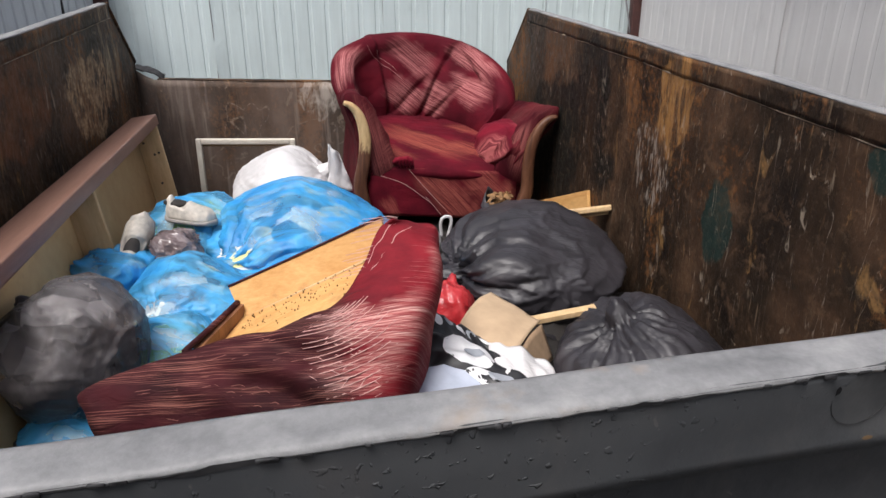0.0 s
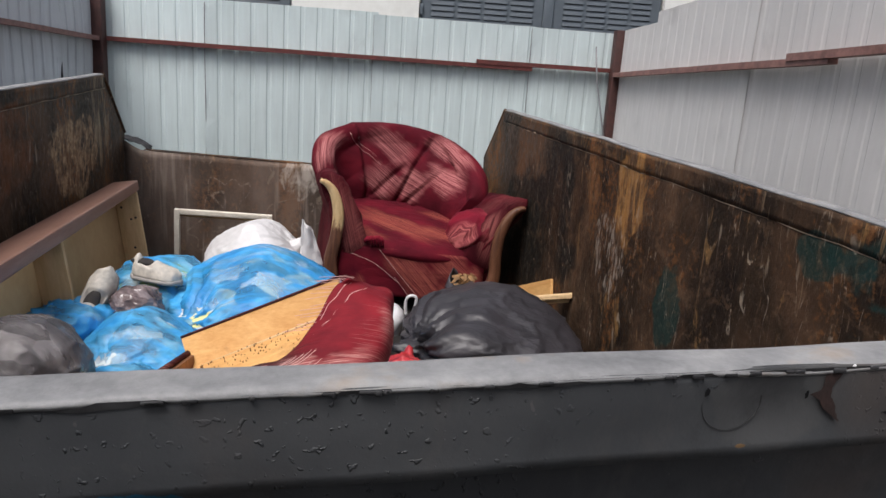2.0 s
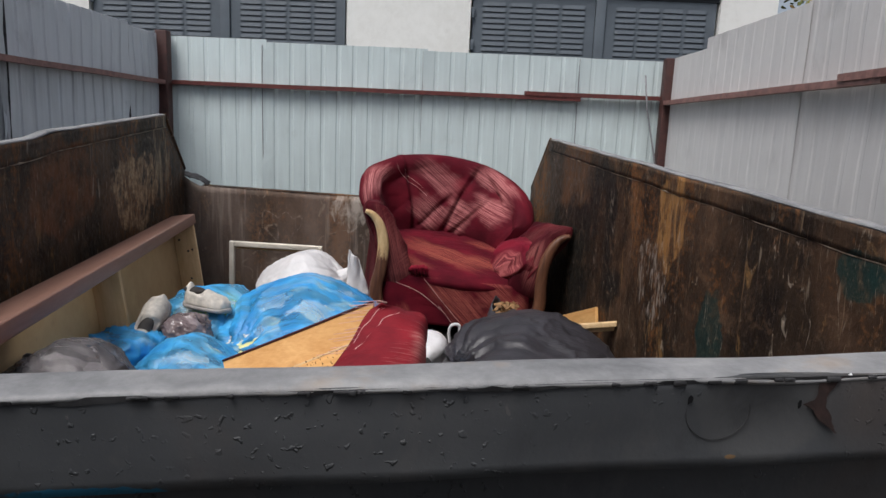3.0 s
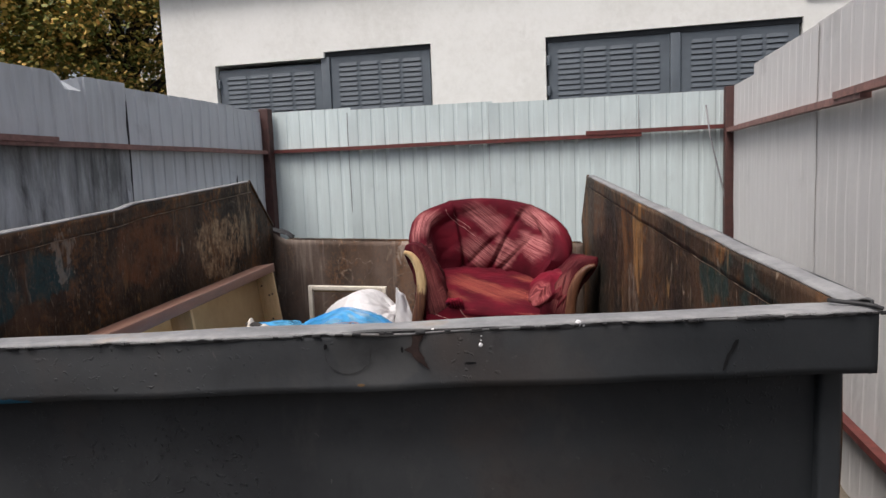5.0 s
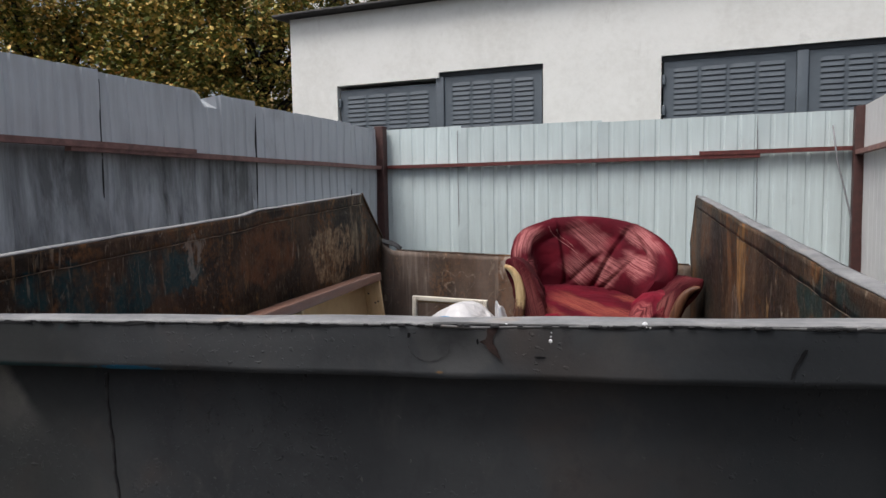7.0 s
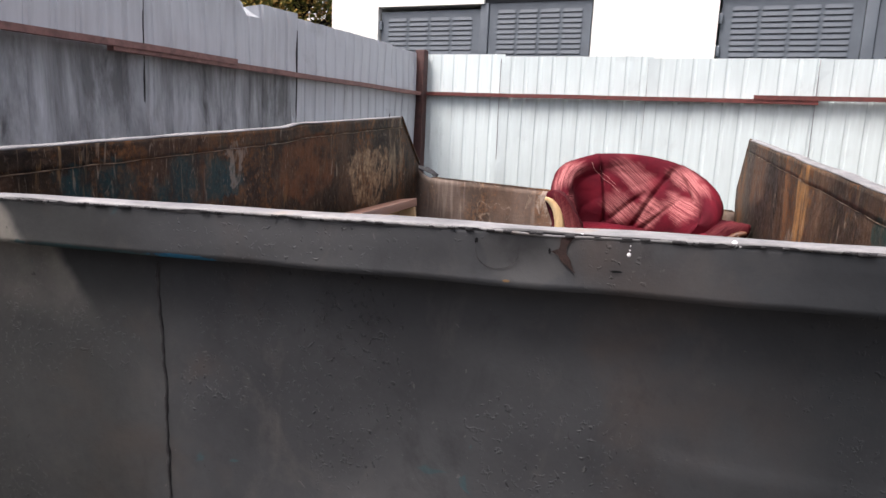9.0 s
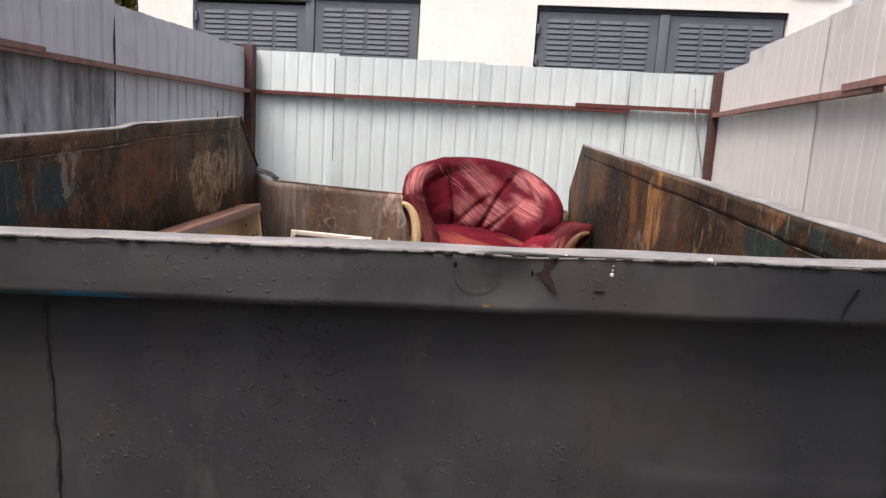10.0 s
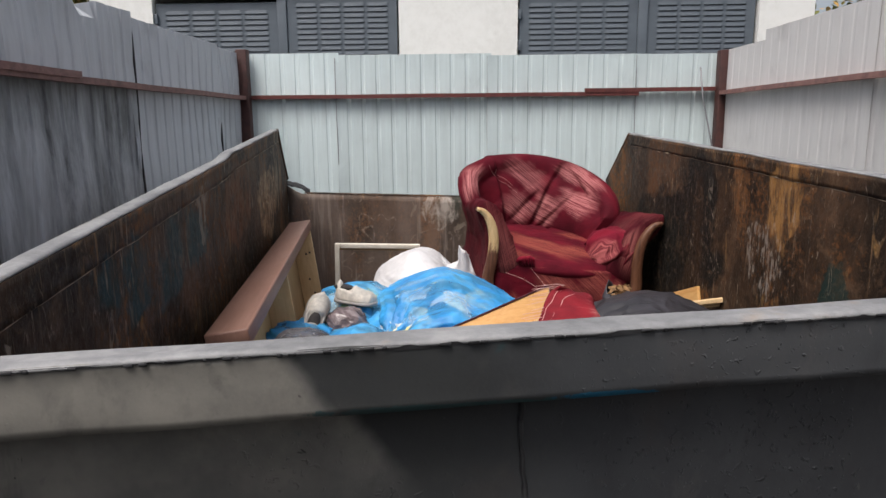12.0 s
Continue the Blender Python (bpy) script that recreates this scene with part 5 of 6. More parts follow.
def film_bag(name, at, r, mat, seed, label, tie=None, pleat=0.0, crumple=0.06, sub=5, turn=0.0, lump=0.16, group="rubbish bags", folds=None, cuts=(), pack=None):
    bag = thing(name, SKEW @ pose(*at, 0, 0, turn), label, "bag", group)
    part("film", bag_bm(r, seed, tie, pleat, crumple, sub, lump=lump, folds=folds, cuts=cuts), mat, bag)
    if pack:
        inner = bag_bm([q * 0.82 for q in r], seed, None, 0.0, 0.06, 5, lump=lump, cuts=cuts)
        part("filling", inner, pack, bag, "packed refuse behind the film")
    return bag


# black sack by the right-hand wall, torn open at the top
sack = thing("black_sack", SKEW @ pose(0.20, 1.76, 0.83), "large full black sack with a torn top showing dry leaves", "bag", "rubbish bags")
part("film", bag_bm((0.335, 0.37, 0.215), 2.0, (-0.95, -0.15, 0.15), 0.16, 0.035, 6, lump=0.10), M_BLACK, sack)


def torn_lip(s, t):
    a = s * 2 * math.pi
    r = 0.075 + 0.012 * noise.noise((math.cos(a) * 3, math.sin(a) * 3, 0))
    h = 0.020 + 0.055 * max(0, math.cos(a - 2.3)) ** 4 + 0.016 * noise.noise((math.cos(a) * 5, math.sin(a) * 5, 3))
    return (-0.01 + r * math.cos(a) * (1 - 0.25 * t) * 0.9, 0.27 + r * math.sin(a) * (1 - 0.25 * t) * 0.7, 0.155 + h * t)


part("torn_lip", thicken(grid_bm(40, 5, torn_lip, True), 0.002), M_BLACK, sack, "ragged torn opening")
rnd = random.Random(21)
bm = bmesh.new()
for _ in range(70):
    a, q = rnd.uniform(0, 6.28), rnd.uniform(0, 0.055)
    m = pose(-0.01 + q * math.cos(a), 0.27 + q * math.sin(a) * 0.7, 0.185 + rnd.uniform(-0.01, 0.018), rnd.uniform(-50, 50), rnd.uniform(-50, 50), rnd.uniform(0, 360))
    add_box(bm, -0.014, 0.014, -0.006, 0.006, -0.001, 0.001, 0, 1, m)
part("dry_leaves", bm, M_DRY, sack, "dry brown leaves", smooth=False)

film_bag("black_sack", (0.36, 1.12, 0.76), (0.28, 0.27, 0.23), M_BLACK, 7.3, "slack black sack with a pointed crumpled top", (-0.30, 0.25, 1.0), 0.10, 0.02, 6, lump=0.08, cuts=((0.55, -0.2, 0.8, 0.74), (-0.75, -0.4, 0.55, 0.70), (-0.1, -0.8, 0.55, 0.78)))
film_bag("black_sack", (0.10, 1.32, 0.62), (0.22, 0.24, 0.14), M_BLACK, 9.1, "flat black sack lying under a board", None, 0, 0.08)
film_bag("smoky_sack", (-1.13, 1.22, 0.965), (0.185, 0.20, 0.185), M_SMOKE, 3.7, "round smoky grey see-through sack full of paper", (-0.5, 0.2, 0.6), 0.06, 0.03, 6, lump=0.06, folds=((0.6, 0.3, 0.6), 7.0, 0.03), pack=M_PACK_GREY)
film_bag("blue_sack", (-0.58, 1.97, 0.89), (0.39, 0.36, 0.235), M_BLUE, 5.2, "large creased see-through blue sack", (-0.80, -0.50, 0.05), 0.16, 0.025, 6, lump=0.08, folds=((0.75, 0.2, -0.65), 11.0, 0.03), cuts=((-0.62, -0.35, 0.70, 0.66), (0.45, -0.45, 0.77, 0.80), (0.55, 0.1, 0.8, 0.86)), pack=M_PACK_PALE)
film_bag("blue_sack", (-0.92, 1.62, 0.86), (0.22, 0.25, 0.16), M_BLUE2, 6.4, "slack see-through blue sack of household refuse", (-0.3, -0.6, 0.2), 0.06, 0.03, 6, folds=((0.5, 0.5, 0.7), 9.0, 0.05), cuts=((0.35, -0.5, 0.8, 0.78), (-0.6, -0.3, 0.7, 0.72)), pack=M_PACK_PALE)
film_bag("blue_sack", (-0.93, 1.36, 0.80), (0.17, 0.20, 0.15), M_BLUE2, 1.9, "see-through blue sack with something green inside", None, 0, 0.03, 6, folds=((0.2, 0.5, 0.9), 8.0, 0.06), pack=M_PACK_GREEN)
film_bag("blue_sack", (-1.165, 1.80, 0.92), (0.135, 0.14, 0.10), M_BLUE, 8.8, "small knotted blue sack", (0.2, 0.3, 0.9), 0.10, 0.08, pack=M_PACK_PALE)
film_bag("blue_sack", (-0.93, 2.17, 0.90), (0.23, 0.20, 0.14), M_BLUE2, 4.4, "blue sack lying under a pair of shoes", None, 0, 0.06, pack=M_PACK_GREEN)
film_bag("blue_sack", (-1.10, 1.10, 0.70), (0.19, 0.19, 0.14), M_BLUE2, 2.6, "flattened blue sack with white paper inside", None, 0, 0.08, pack=M_PACK_PALE)
film_bag("blue_sack", (-0.30, 1.80, 0.86), (0.17, 0.22, 0.14), M_BLUE, 7.7, "blue sack squeezed between furniture parts", None, 0, 0.06, pack=M_PACK_PALE)
film_bag("grey_sack", (-0.98, 1.86, 0.965), (0.085, 0.10, 0.065), M_CLEAR, 6.1, "small crumpled grey see-through bag", None, 0, 0.10)
film_bag("white_sack", (-0.60, 2.72, 0.85), (0.29, 0.24, 0.245), M_WHITEBAG, 5.5, "full white sack with a knotted ear", (0.75, -0.1, 0.75), 0.05, 0.02, 6, lump=0.06, cuts=((0.5, -0.3, 0.75, 0.85),))
film_bag("white_bag", (-0.10, 2.13, 0.80), (0.085, 0.10, 0.085), M_WHITEBAG, 2.2, "small white carrier bag with a loop handle", None, 0, 0.05, 4)
film_bag("red_bag", (-0.115, 1.50, 0.80), (0.085, 0.13, 0.12), M_REDBAG, 3.3, "small red carrier bag", (0.2, 0.3, 0.9), 0.10, 0.05)
film_bag("clear_bag", (0.045, 1.03, 0.80), (0.065, 0.06, 0.05), M_CLEAR, 9.9, "small crumpled clear plastic bag", None, 0, 0.12, 4)


def white_ear():
    def fn(s, t):
        return (-0.385 + (0.060 - 0.035 * t) * (2 * s - 1) - 0.02 * t + 0.01 * noise.noise((s * 4, t * 4, 0)), 2.62 + 0.02 * noise.noise((s * 3, t * 3, 5)), 0.91 + (0.17 + 0.05 * (1 - s)) * t)
    ob = link_mesh("white_bag_ear", thicken(grid_bm(10, 10, fn), 0.004), M_WHITEBAG)
    place(ob, "upright twisted ear of a white film bag", "bag")
    loop = smooth_line([(0.005, 2.22, 0.80), (0.00, 2.22, 0.86), (0.012, 2.22, 0.887), (0.04, 2.22, 0.887), (0.045, 2.22, 0.86), (0.03, 2.22, 0.80)], 24)
    ob = link_mesh("bag_handle", tube_bm(loop, [0.007] * 25, 8), M_WHITEBAG)
    place(ob, "white plastic loop handle standing up", "handle")


white_ear()


# ---- armchair ----
def pillow_bm(x0, x1, y0, y1, z0, z1, puff=0.03, n=16, round_=0.35, fn=None):
    """A soft rounded block: box with superellipse edges and bulging faces."""
    bm = bmesh.new()
    bmesh.ops.create_cube(bm, size=2.0)
    bmesh.ops.subdivide_edges(bm, edges=bm.edges[:], cuts=n, use_grid_fill=True)
    c = Vector(((x0 + x1) / 2, (y0 + y1) / 2, (z0 + z1) / 2))
    h = Vector(((x1 - x0) / 2, (y1 - y0) / 2, (z1 - z0) / 2))
    for v in bm.verts:
        p = v.co.copy()
        q = p.normalized() * max(abs(p.x), abs(p.y), abs(p.z))
        p = p.lerp(q * 1.12, round_)
        bulge = 1 + puff * (1 - min(1, abs(v.co.x)) ** 2) * (1 - min(1, abs(v.co.y)) ** 2) + puff * (1 - min(1, abs(v.co.z)) ** 2) * 0.5
        r = Vector((p.x * h.x, p.y * h.y, p.z * h.z)) * bulge + c
        v.co = fn(r) if fn else r
    return bm


def crease(p, amount, scale, seed):
    return amount * (noise.noise(Vector(p) * scale + Vector((seed, seed, 0))) + 0.5 * noise.noise(Vector(p) * scale * 2.3 + Vector((0, seed, seed))))


def grid_uv(nu, nv, fn, uv):
    """A sheet from fn(s, t) with cloth coordinates from uv(s, t)."""
    bm = grid_bm(nu, nv, fn)
    layer = bm.loops.layers.uv.verify()
    for k, f in enumerate(bm.faces):
        j, i = divmod(k, nu)
        for lp, (a, b) in zip(f.loops, ((i, j), (i + 1, j), (i + 1, j + 1), (i, j + 1))):
            lp[layer].uv = uv(a / nu, b / nv)
    return bm


def build_armchair():
    ch = thing("armchair", SKEW @ pose(0.062, 2.50, 0.775, 0, 6.0, 1.5), "burgundy velour armchair, pale streaks, curved wooden arms, on the heap", "armchair")
    # body under the seat
    def base_fn(r):
        return Vector((r.x, r.y + crease(r, 0.004, 6, 1), r.z))
    part("front_panel", lay_uv(pillow_bm(-0.352, 0.345, -0.005, 0.20, 0.015, 0.245, 0.012, 14, 0.10, base_fn), lambda c: (c.x, c.z)), M_FABRIC_PANEL, ch)
    part("body", box_bm(-0.40, 0.40, 0.12, 0.70, 0.0, 0.22, 0.03, 3), M_SEAM, ch)
    def seat_fn(r):
        sag = -0.012 * math.exp(-((r.x - 0.08) / 0.004) ** 2) if r.y > 0.1 else 0.0
        return Vector((r.x, r.y, r.z + 0.17 * max(0, r.y - 0.03) + crease(r, 0.006, 5, 3) + sag))
    part("seat_cushion", lay_uv(pillow_bm(-0.345, 0.335, 0.006, 0.66, 0.17, 0.272, 0.07, 26, 0.22, seat_fn), lambda c: (c.x, c.z + c.y)), M_FABRIC_SEAT, ch)
    # back: tub that wraps forward into two rolled wings, quilted by seams
    plan = smooth_line([(-0.335, 0.31, 0), (-0.332, 0.42, 0), (-0.285, 0.53, 0), (-0.175, 0.61, 0), (-0.02, 0.635, 0), (0.125, 0.61, 0), (0.220, 0.53, 0), (0.262, 0.42, 0), (0.262, 0.31, 0)], 160)
    run = [0.0]
    for p, q in zip(plan, plan[1:]):
        run.append(run[-1] + (q - p).length)
    run = [r - run[80] for r in run]
    N = 110
    def top_of(x):
        return 0.778 - 0.30 * abs(x) ** 2.0
    def back(s, t):
        x = 2 * s - 1
        k = min(159.999, s * 160)
        i = int(k)
        p = plan[i].lerp(plan[i + 1], k - i)
        d = (plan[min(160, i + 2)] - plan[max(0, i - 1)]).normalized()
        out = Vector((-d.y, d.x, 0))
        th = 0.125 * math.sqrt(max(0.0, 1 - abs(x) ** 7)) + 0.006
        top = top_of(x)
        r = th / 2
        arc = run[i] + (run[i + 1] - run[i]) * (k - i)
        if t < 0.66:
            q = t / 0.66
            z = 0.24 + (top - r - 0.24) * q
            o = -0.045 * math.sin(min(1.0, q * 1.1) * math.pi) ** 0.8 * (1 - 0.5 * abs(x) ** 3) + 0.085 * q * (1 - 0.6 * abs(x))
        elif t < 0.86:
            a = (t - 0.66) / 0.20 * math.pi
            z = top - r + r * math.sin(a)
            o = 0.085 * (1 - 0.6 * abs(x)) + r - r * math.cos(a)
        else:
            q = (t - 0.86) / 0.14
            z = (top - r) * (1 - q) + 0.03 * q
            o = 0.085 * (1 - 0.6 * abs(x)) + th - (0.05 + 0.13 * abs(x)) * min(1.0, q * 1.6)
        # seams and folds
        low = max(0.0, min(1.0, (z - 0.30) / 0.08)) * max(0.0, min(1.0, (0.90 - t) / 0.10))
        dent = 0.034 * math.exp(-((arc - (-0.175 - 0.10 * (z - 0.55))) / 0.011) ** 2)
        dent += 0.032 * math.exp(-((arc - (0.075 + 0.40 * (z - 0.55))) / 0.010) ** 2)
        dent += 0.020 * math.exp(-((arc - (0.19 + 0.85 * (z - 0.52))) / 0.016) ** 2) * max(0.0, min(1.0, (0.62 - z) / 0.08))
        dent += 0.016 * math.exp(-((arc - (-0.05 + 0.95 * (z - 0.48))) / 0.018) ** 2) * max(0.0, min(1.0, (0.60 - z) / 0.08))
        dent += 0.016 * math.exp(-((arc - (0.25 - 0.9 * (z - 0.62))) / 0.014) ** 2) * max(0.0, min(1.0, (z - 0.5) / 0.08))
        puff = -0.016 * math.cos(min(1.0, abs(arc + 0.05) / 0.125) * math.pi / 2) - 0.018 * math.cos(min(1.0, abs(arc - 0.24) / 0.15) * math.pi / 2)
        hollow = 0.045 * math.exp(-((arc + 0.30) / 0.09) ** 2) * max(0.0, min(1.0, (0.72 - z) / 0.2))
        w = p + out * (o + (dent + puff + hollow) * low)
        k2 = crease((w.x, w.y, z), 0.006, 8, 2) + 0.006 * max(0.0, ridge((arc * 0.9 - z, z * 0.5, 0), 6, 3)) ** 3
        return Vector((w.x, w.y, z)) + out * k2
    def back_uv(s, t):
        k = min(159.999, s * 160)
        i = int(k)
        arc = run[i] + (run[i + 1] - run[i]) * (k - i)
        top = top_of(2 * s - 1)
        if t < 0.66:
            return (arc, 0.24 + (top - 0.30) * t / 0.66)
        return (arc, top - 0.06 + (t - 0.66) * 1.0)
    part("backrest", grid_uv(N, 70, back, back_uv), M_FABRIC, ch, "rounded quilted backrest with rolled wings")
    # piping along the two long seams
    for a0, lean in ((-0.175, -0.10), (0.075, 0.40)):
        pts = []
        for k in range(25):
            t = 0.10 + 0.62 * k / 24
            z = 0.24 + (top_of(0.2) - 0.30) * min(1, t / 0.66)
            want = a0 + lean * (z - 0.55)
            j = min(range(161), key=lambda q: abs(run[q] - want))
            pts.append(Vector(back(j / 160, t)) + Vector((0, 0.0035, 0)))
        part("seam", tube_bm(smooth_line(pts[::3], 36), [0.0035] * 37, 6), M_SEAM, ch)
    # arms: stuffed rolls with a rounded front
    for sg in (-1, 1):
        ring = [(0.452, 0.445), (0.478, 0.505), (0.468, 0.540), (0.425, 0.550), (0.378, 0.522), (0.325, 0.450), (0.280, 0.372), (0.242, 0.290), (0.236, 0.225), (0.330, 0.18), (0.400, 0.22), (0.408, 0.34)]
        ring = [Vector((x, 0, z)) for x, z in ring]
        loop = smooth_line(ring + ring[:1], 72)[:-1]
        mid = sum(loop, Vector()) / len(loop)
        def arm(s, t):
            p = loop[int(round(t * 72)) % 72]
            y = -0.004 + 0.50 * s
            k = 1.0 - 0.10 * max(0.0, 1 - s / 0.05) ** 2 - 0.14 * s
            q = mid + (p - mid) * k
            tip = max(0.0, (p.z - 0.44) / 0.11) * (1 - s) ** 2
            w = crease((q.x * sg, y, q.z), 0.010, 12, 5 + sg) + 0.012 * max(0.0, ridge((q.x, y * 0.5, q.z), 9, 2 + sg)) ** 3
            if sg > 0:
                q.x += 0.02 * max(0.0, (p.z - 0.40) / 0.15) * (1 - s)
            d = (p - mid).normalized()
            q = q + d * w
            return (sg * q.x, y - 0.008 * tip, q.z - 0.03 * s)
        bm = grid_bm(34, 72, arm)
        bmesh.ops.remove_doubles(bm, verts=bm.verts[:], dist=1e-5)
        bmesh.ops.holes_fill(bm, edges=[e for e in bm.edges if e.is_boundary])
        bmesh.ops.recalc_face_normals(bm, faces=bm.faces[:])
        part("arm", lay_uv(bm, lambda c: (c.y + 0.4 * c.z, c.x + 0.5 * c.z)), M_FABRIC_ARM_SHADED, ch, "stuffed velour arm")
        part("arm_side", lay_uv(pillow_bm(min(sg * 0.335, sg * 0.405), max(sg * 0.335, sg * 0.405), 0.02, 0.60, 0.03, 0.40, 0.02, 10, 0.15), lambda c: (c.y + c.x, c.z)), M_FABRIC_ARM_SHADED, ch)
        if sg > 0:
            bm = bmesh.new()
            bmesh.ops.create_icosphere(bm, subdivisions=5, radius=1.0)
            for v in bm.verts:
                d = v.co.normalized()
                d = Vector([math.copysign(abs(c) ** 0.86, c) for c in d])
                fold = max(0.0, ridge(Vector((d.x * 1.4 - d.z * 0.5, d.y * 0.6, d.z * 0.5)), 1.5, 5.2)) ** 3
                k = 0.98 + 0.09 * fold + 0.04 * noise.noise(d * 3.0) + 0.02 * noise.noise(d * 7.0)
                v.co = Vector((0.292 + 0.108 * k * d.x + 0.040 * d.z, 0.165 + 0.175 * k * d.y, 0.332 + 0.116 * k * d.z))
            part("arm_pad", lay_uv(bm, lambda c: (c.x + 0.6 * c.y, c.z + 0.6 * c.y)), M_FABRIC_PAD, ch, "creased stuffed bright red arm pad")
        # curved wooden facing
        path = smooth_line([(0.482, 0, 0.512), (0.440, 0, 0.495), (0.402, 0, 0.445), (0.378, 0, 0.36), (0.378, 0, 0.26), (0.388, 0, 0.17), (0.372, 0, 0.09), (0.348, 0, 0.0)], 36)
        def facing(lo, hi, grow):
            def fn(s, t):
                k = lo + s * (hi - lo)
                i = min(35, int(k * 36))
                p = path[i].lerp(path[i + 1], k * 36 - i)
                d = (path[i + 1] - path[i]).normalized()
                nrm = Vector((d.z, 0, -d.x))
                w = (0.008 + 0.012 * math.sin(min(1, k * 2.2) * math.pi * 0.5) + 0.012 * k) + grow
                a = t * 2 * math.pi
                ca, sa = math.cos(a), math.sin(a)
                ca, sa = math.copysign(abs(ca) ** 0.6, ca), math.copysign(abs(sa) ** 0.6, sa)
                q = p + nrm * (w * ca) + Vector((0, (0.022 + grow) * sa - 0.012, 0))
                return (sg * q.x, q.y, q.z)
            b = grid_bm(40, 12, fn)
            bmesh.ops.remove_doubles(b, verts=b.verts[:], dist=1e-5)
            bmesh.ops.holes_fill(b, edges=[e for e in b.edges if e.is_boundary])
            bmesh.ops.recalc_face_normals(b, faces=b.faces[:])
            return b
        part("arm_facing", facing(0.02, 1.0, 0.0), M_FACING_WORN if sg < 0 else M_FACING, ch, "curved wooden arm front, varnish worn" if sg < 0 else "curved varnished wooden arm front")
    # thin pale threads drawn across the cloth
    for pts in ([(-0.175, -0.016, 0.235), (-0.10, -0.018, 0.16), (0.02, -0.016, 0.045)], [(-0.30, -0.016, 0.205), (-0.19, -0.018, 0.170), (-0.06, -0.016, 0.085)], [(-0.09, -0.016, 0.115), (-0.05, -0.017, 0.075), (-0.01, -0.016, 0.030)]):
        part("thread", tube_bm(smooth_line(pts, 16), [0.0010] * 17, 4), M_THREAD, ch)
    for x0, x1, t0, t1 in ((-0.42, -0.16, 0.70, 0.44), (-0.34, -0.20, 0.66, 0.50)):
        pts = [Vector(back((x0 + (x1 - x0) * (k / 16) ** 1.3 + 1) / 2, t0 + (t1 - t0) * k / 16)) + Vector((0.002, -0.004, 0.002)) for k in range(17)]
        part("thread", tube_bm(pts, [0.0007] * 17, 4), M_THREAD, ch)
    # torn tuft hanging at the left arm
    rnd = random.Random(5)
    bm = bmesh.new()
    for k in range(5):
        x = -0.245 + 0.014 * k
        tube_bm(smooth_line([(x, -0.002, 0.262), (x + 0.015, -0.02, 0.275 + rnd.uniform(-0.01, 0.02)), (x + 0.03, -0.012, 0.245)], 6), [0.010, 0.012, 0.012, 0.010, 0.008, 0.006, 0.003], 6, bm)
    part("torn_tuft", lay_uv(bm, lambda c: (c.z, c.x)), M_FABRIC_PAD, ch, "frayed tuft of cover")
    for x in (-0.33, 0.33):
        for y in (0.06, 0.70):
            bm = bmesh.new()
            bmesh.ops.create_cone(bm, cap_ends=True, segments=12, radius1=0.018, radius2=0.024, depth=0.05, matrix=pose(x, y, -0.022))
            part("foot", bm, M_ARMWOOD, ch)


build_armchair()


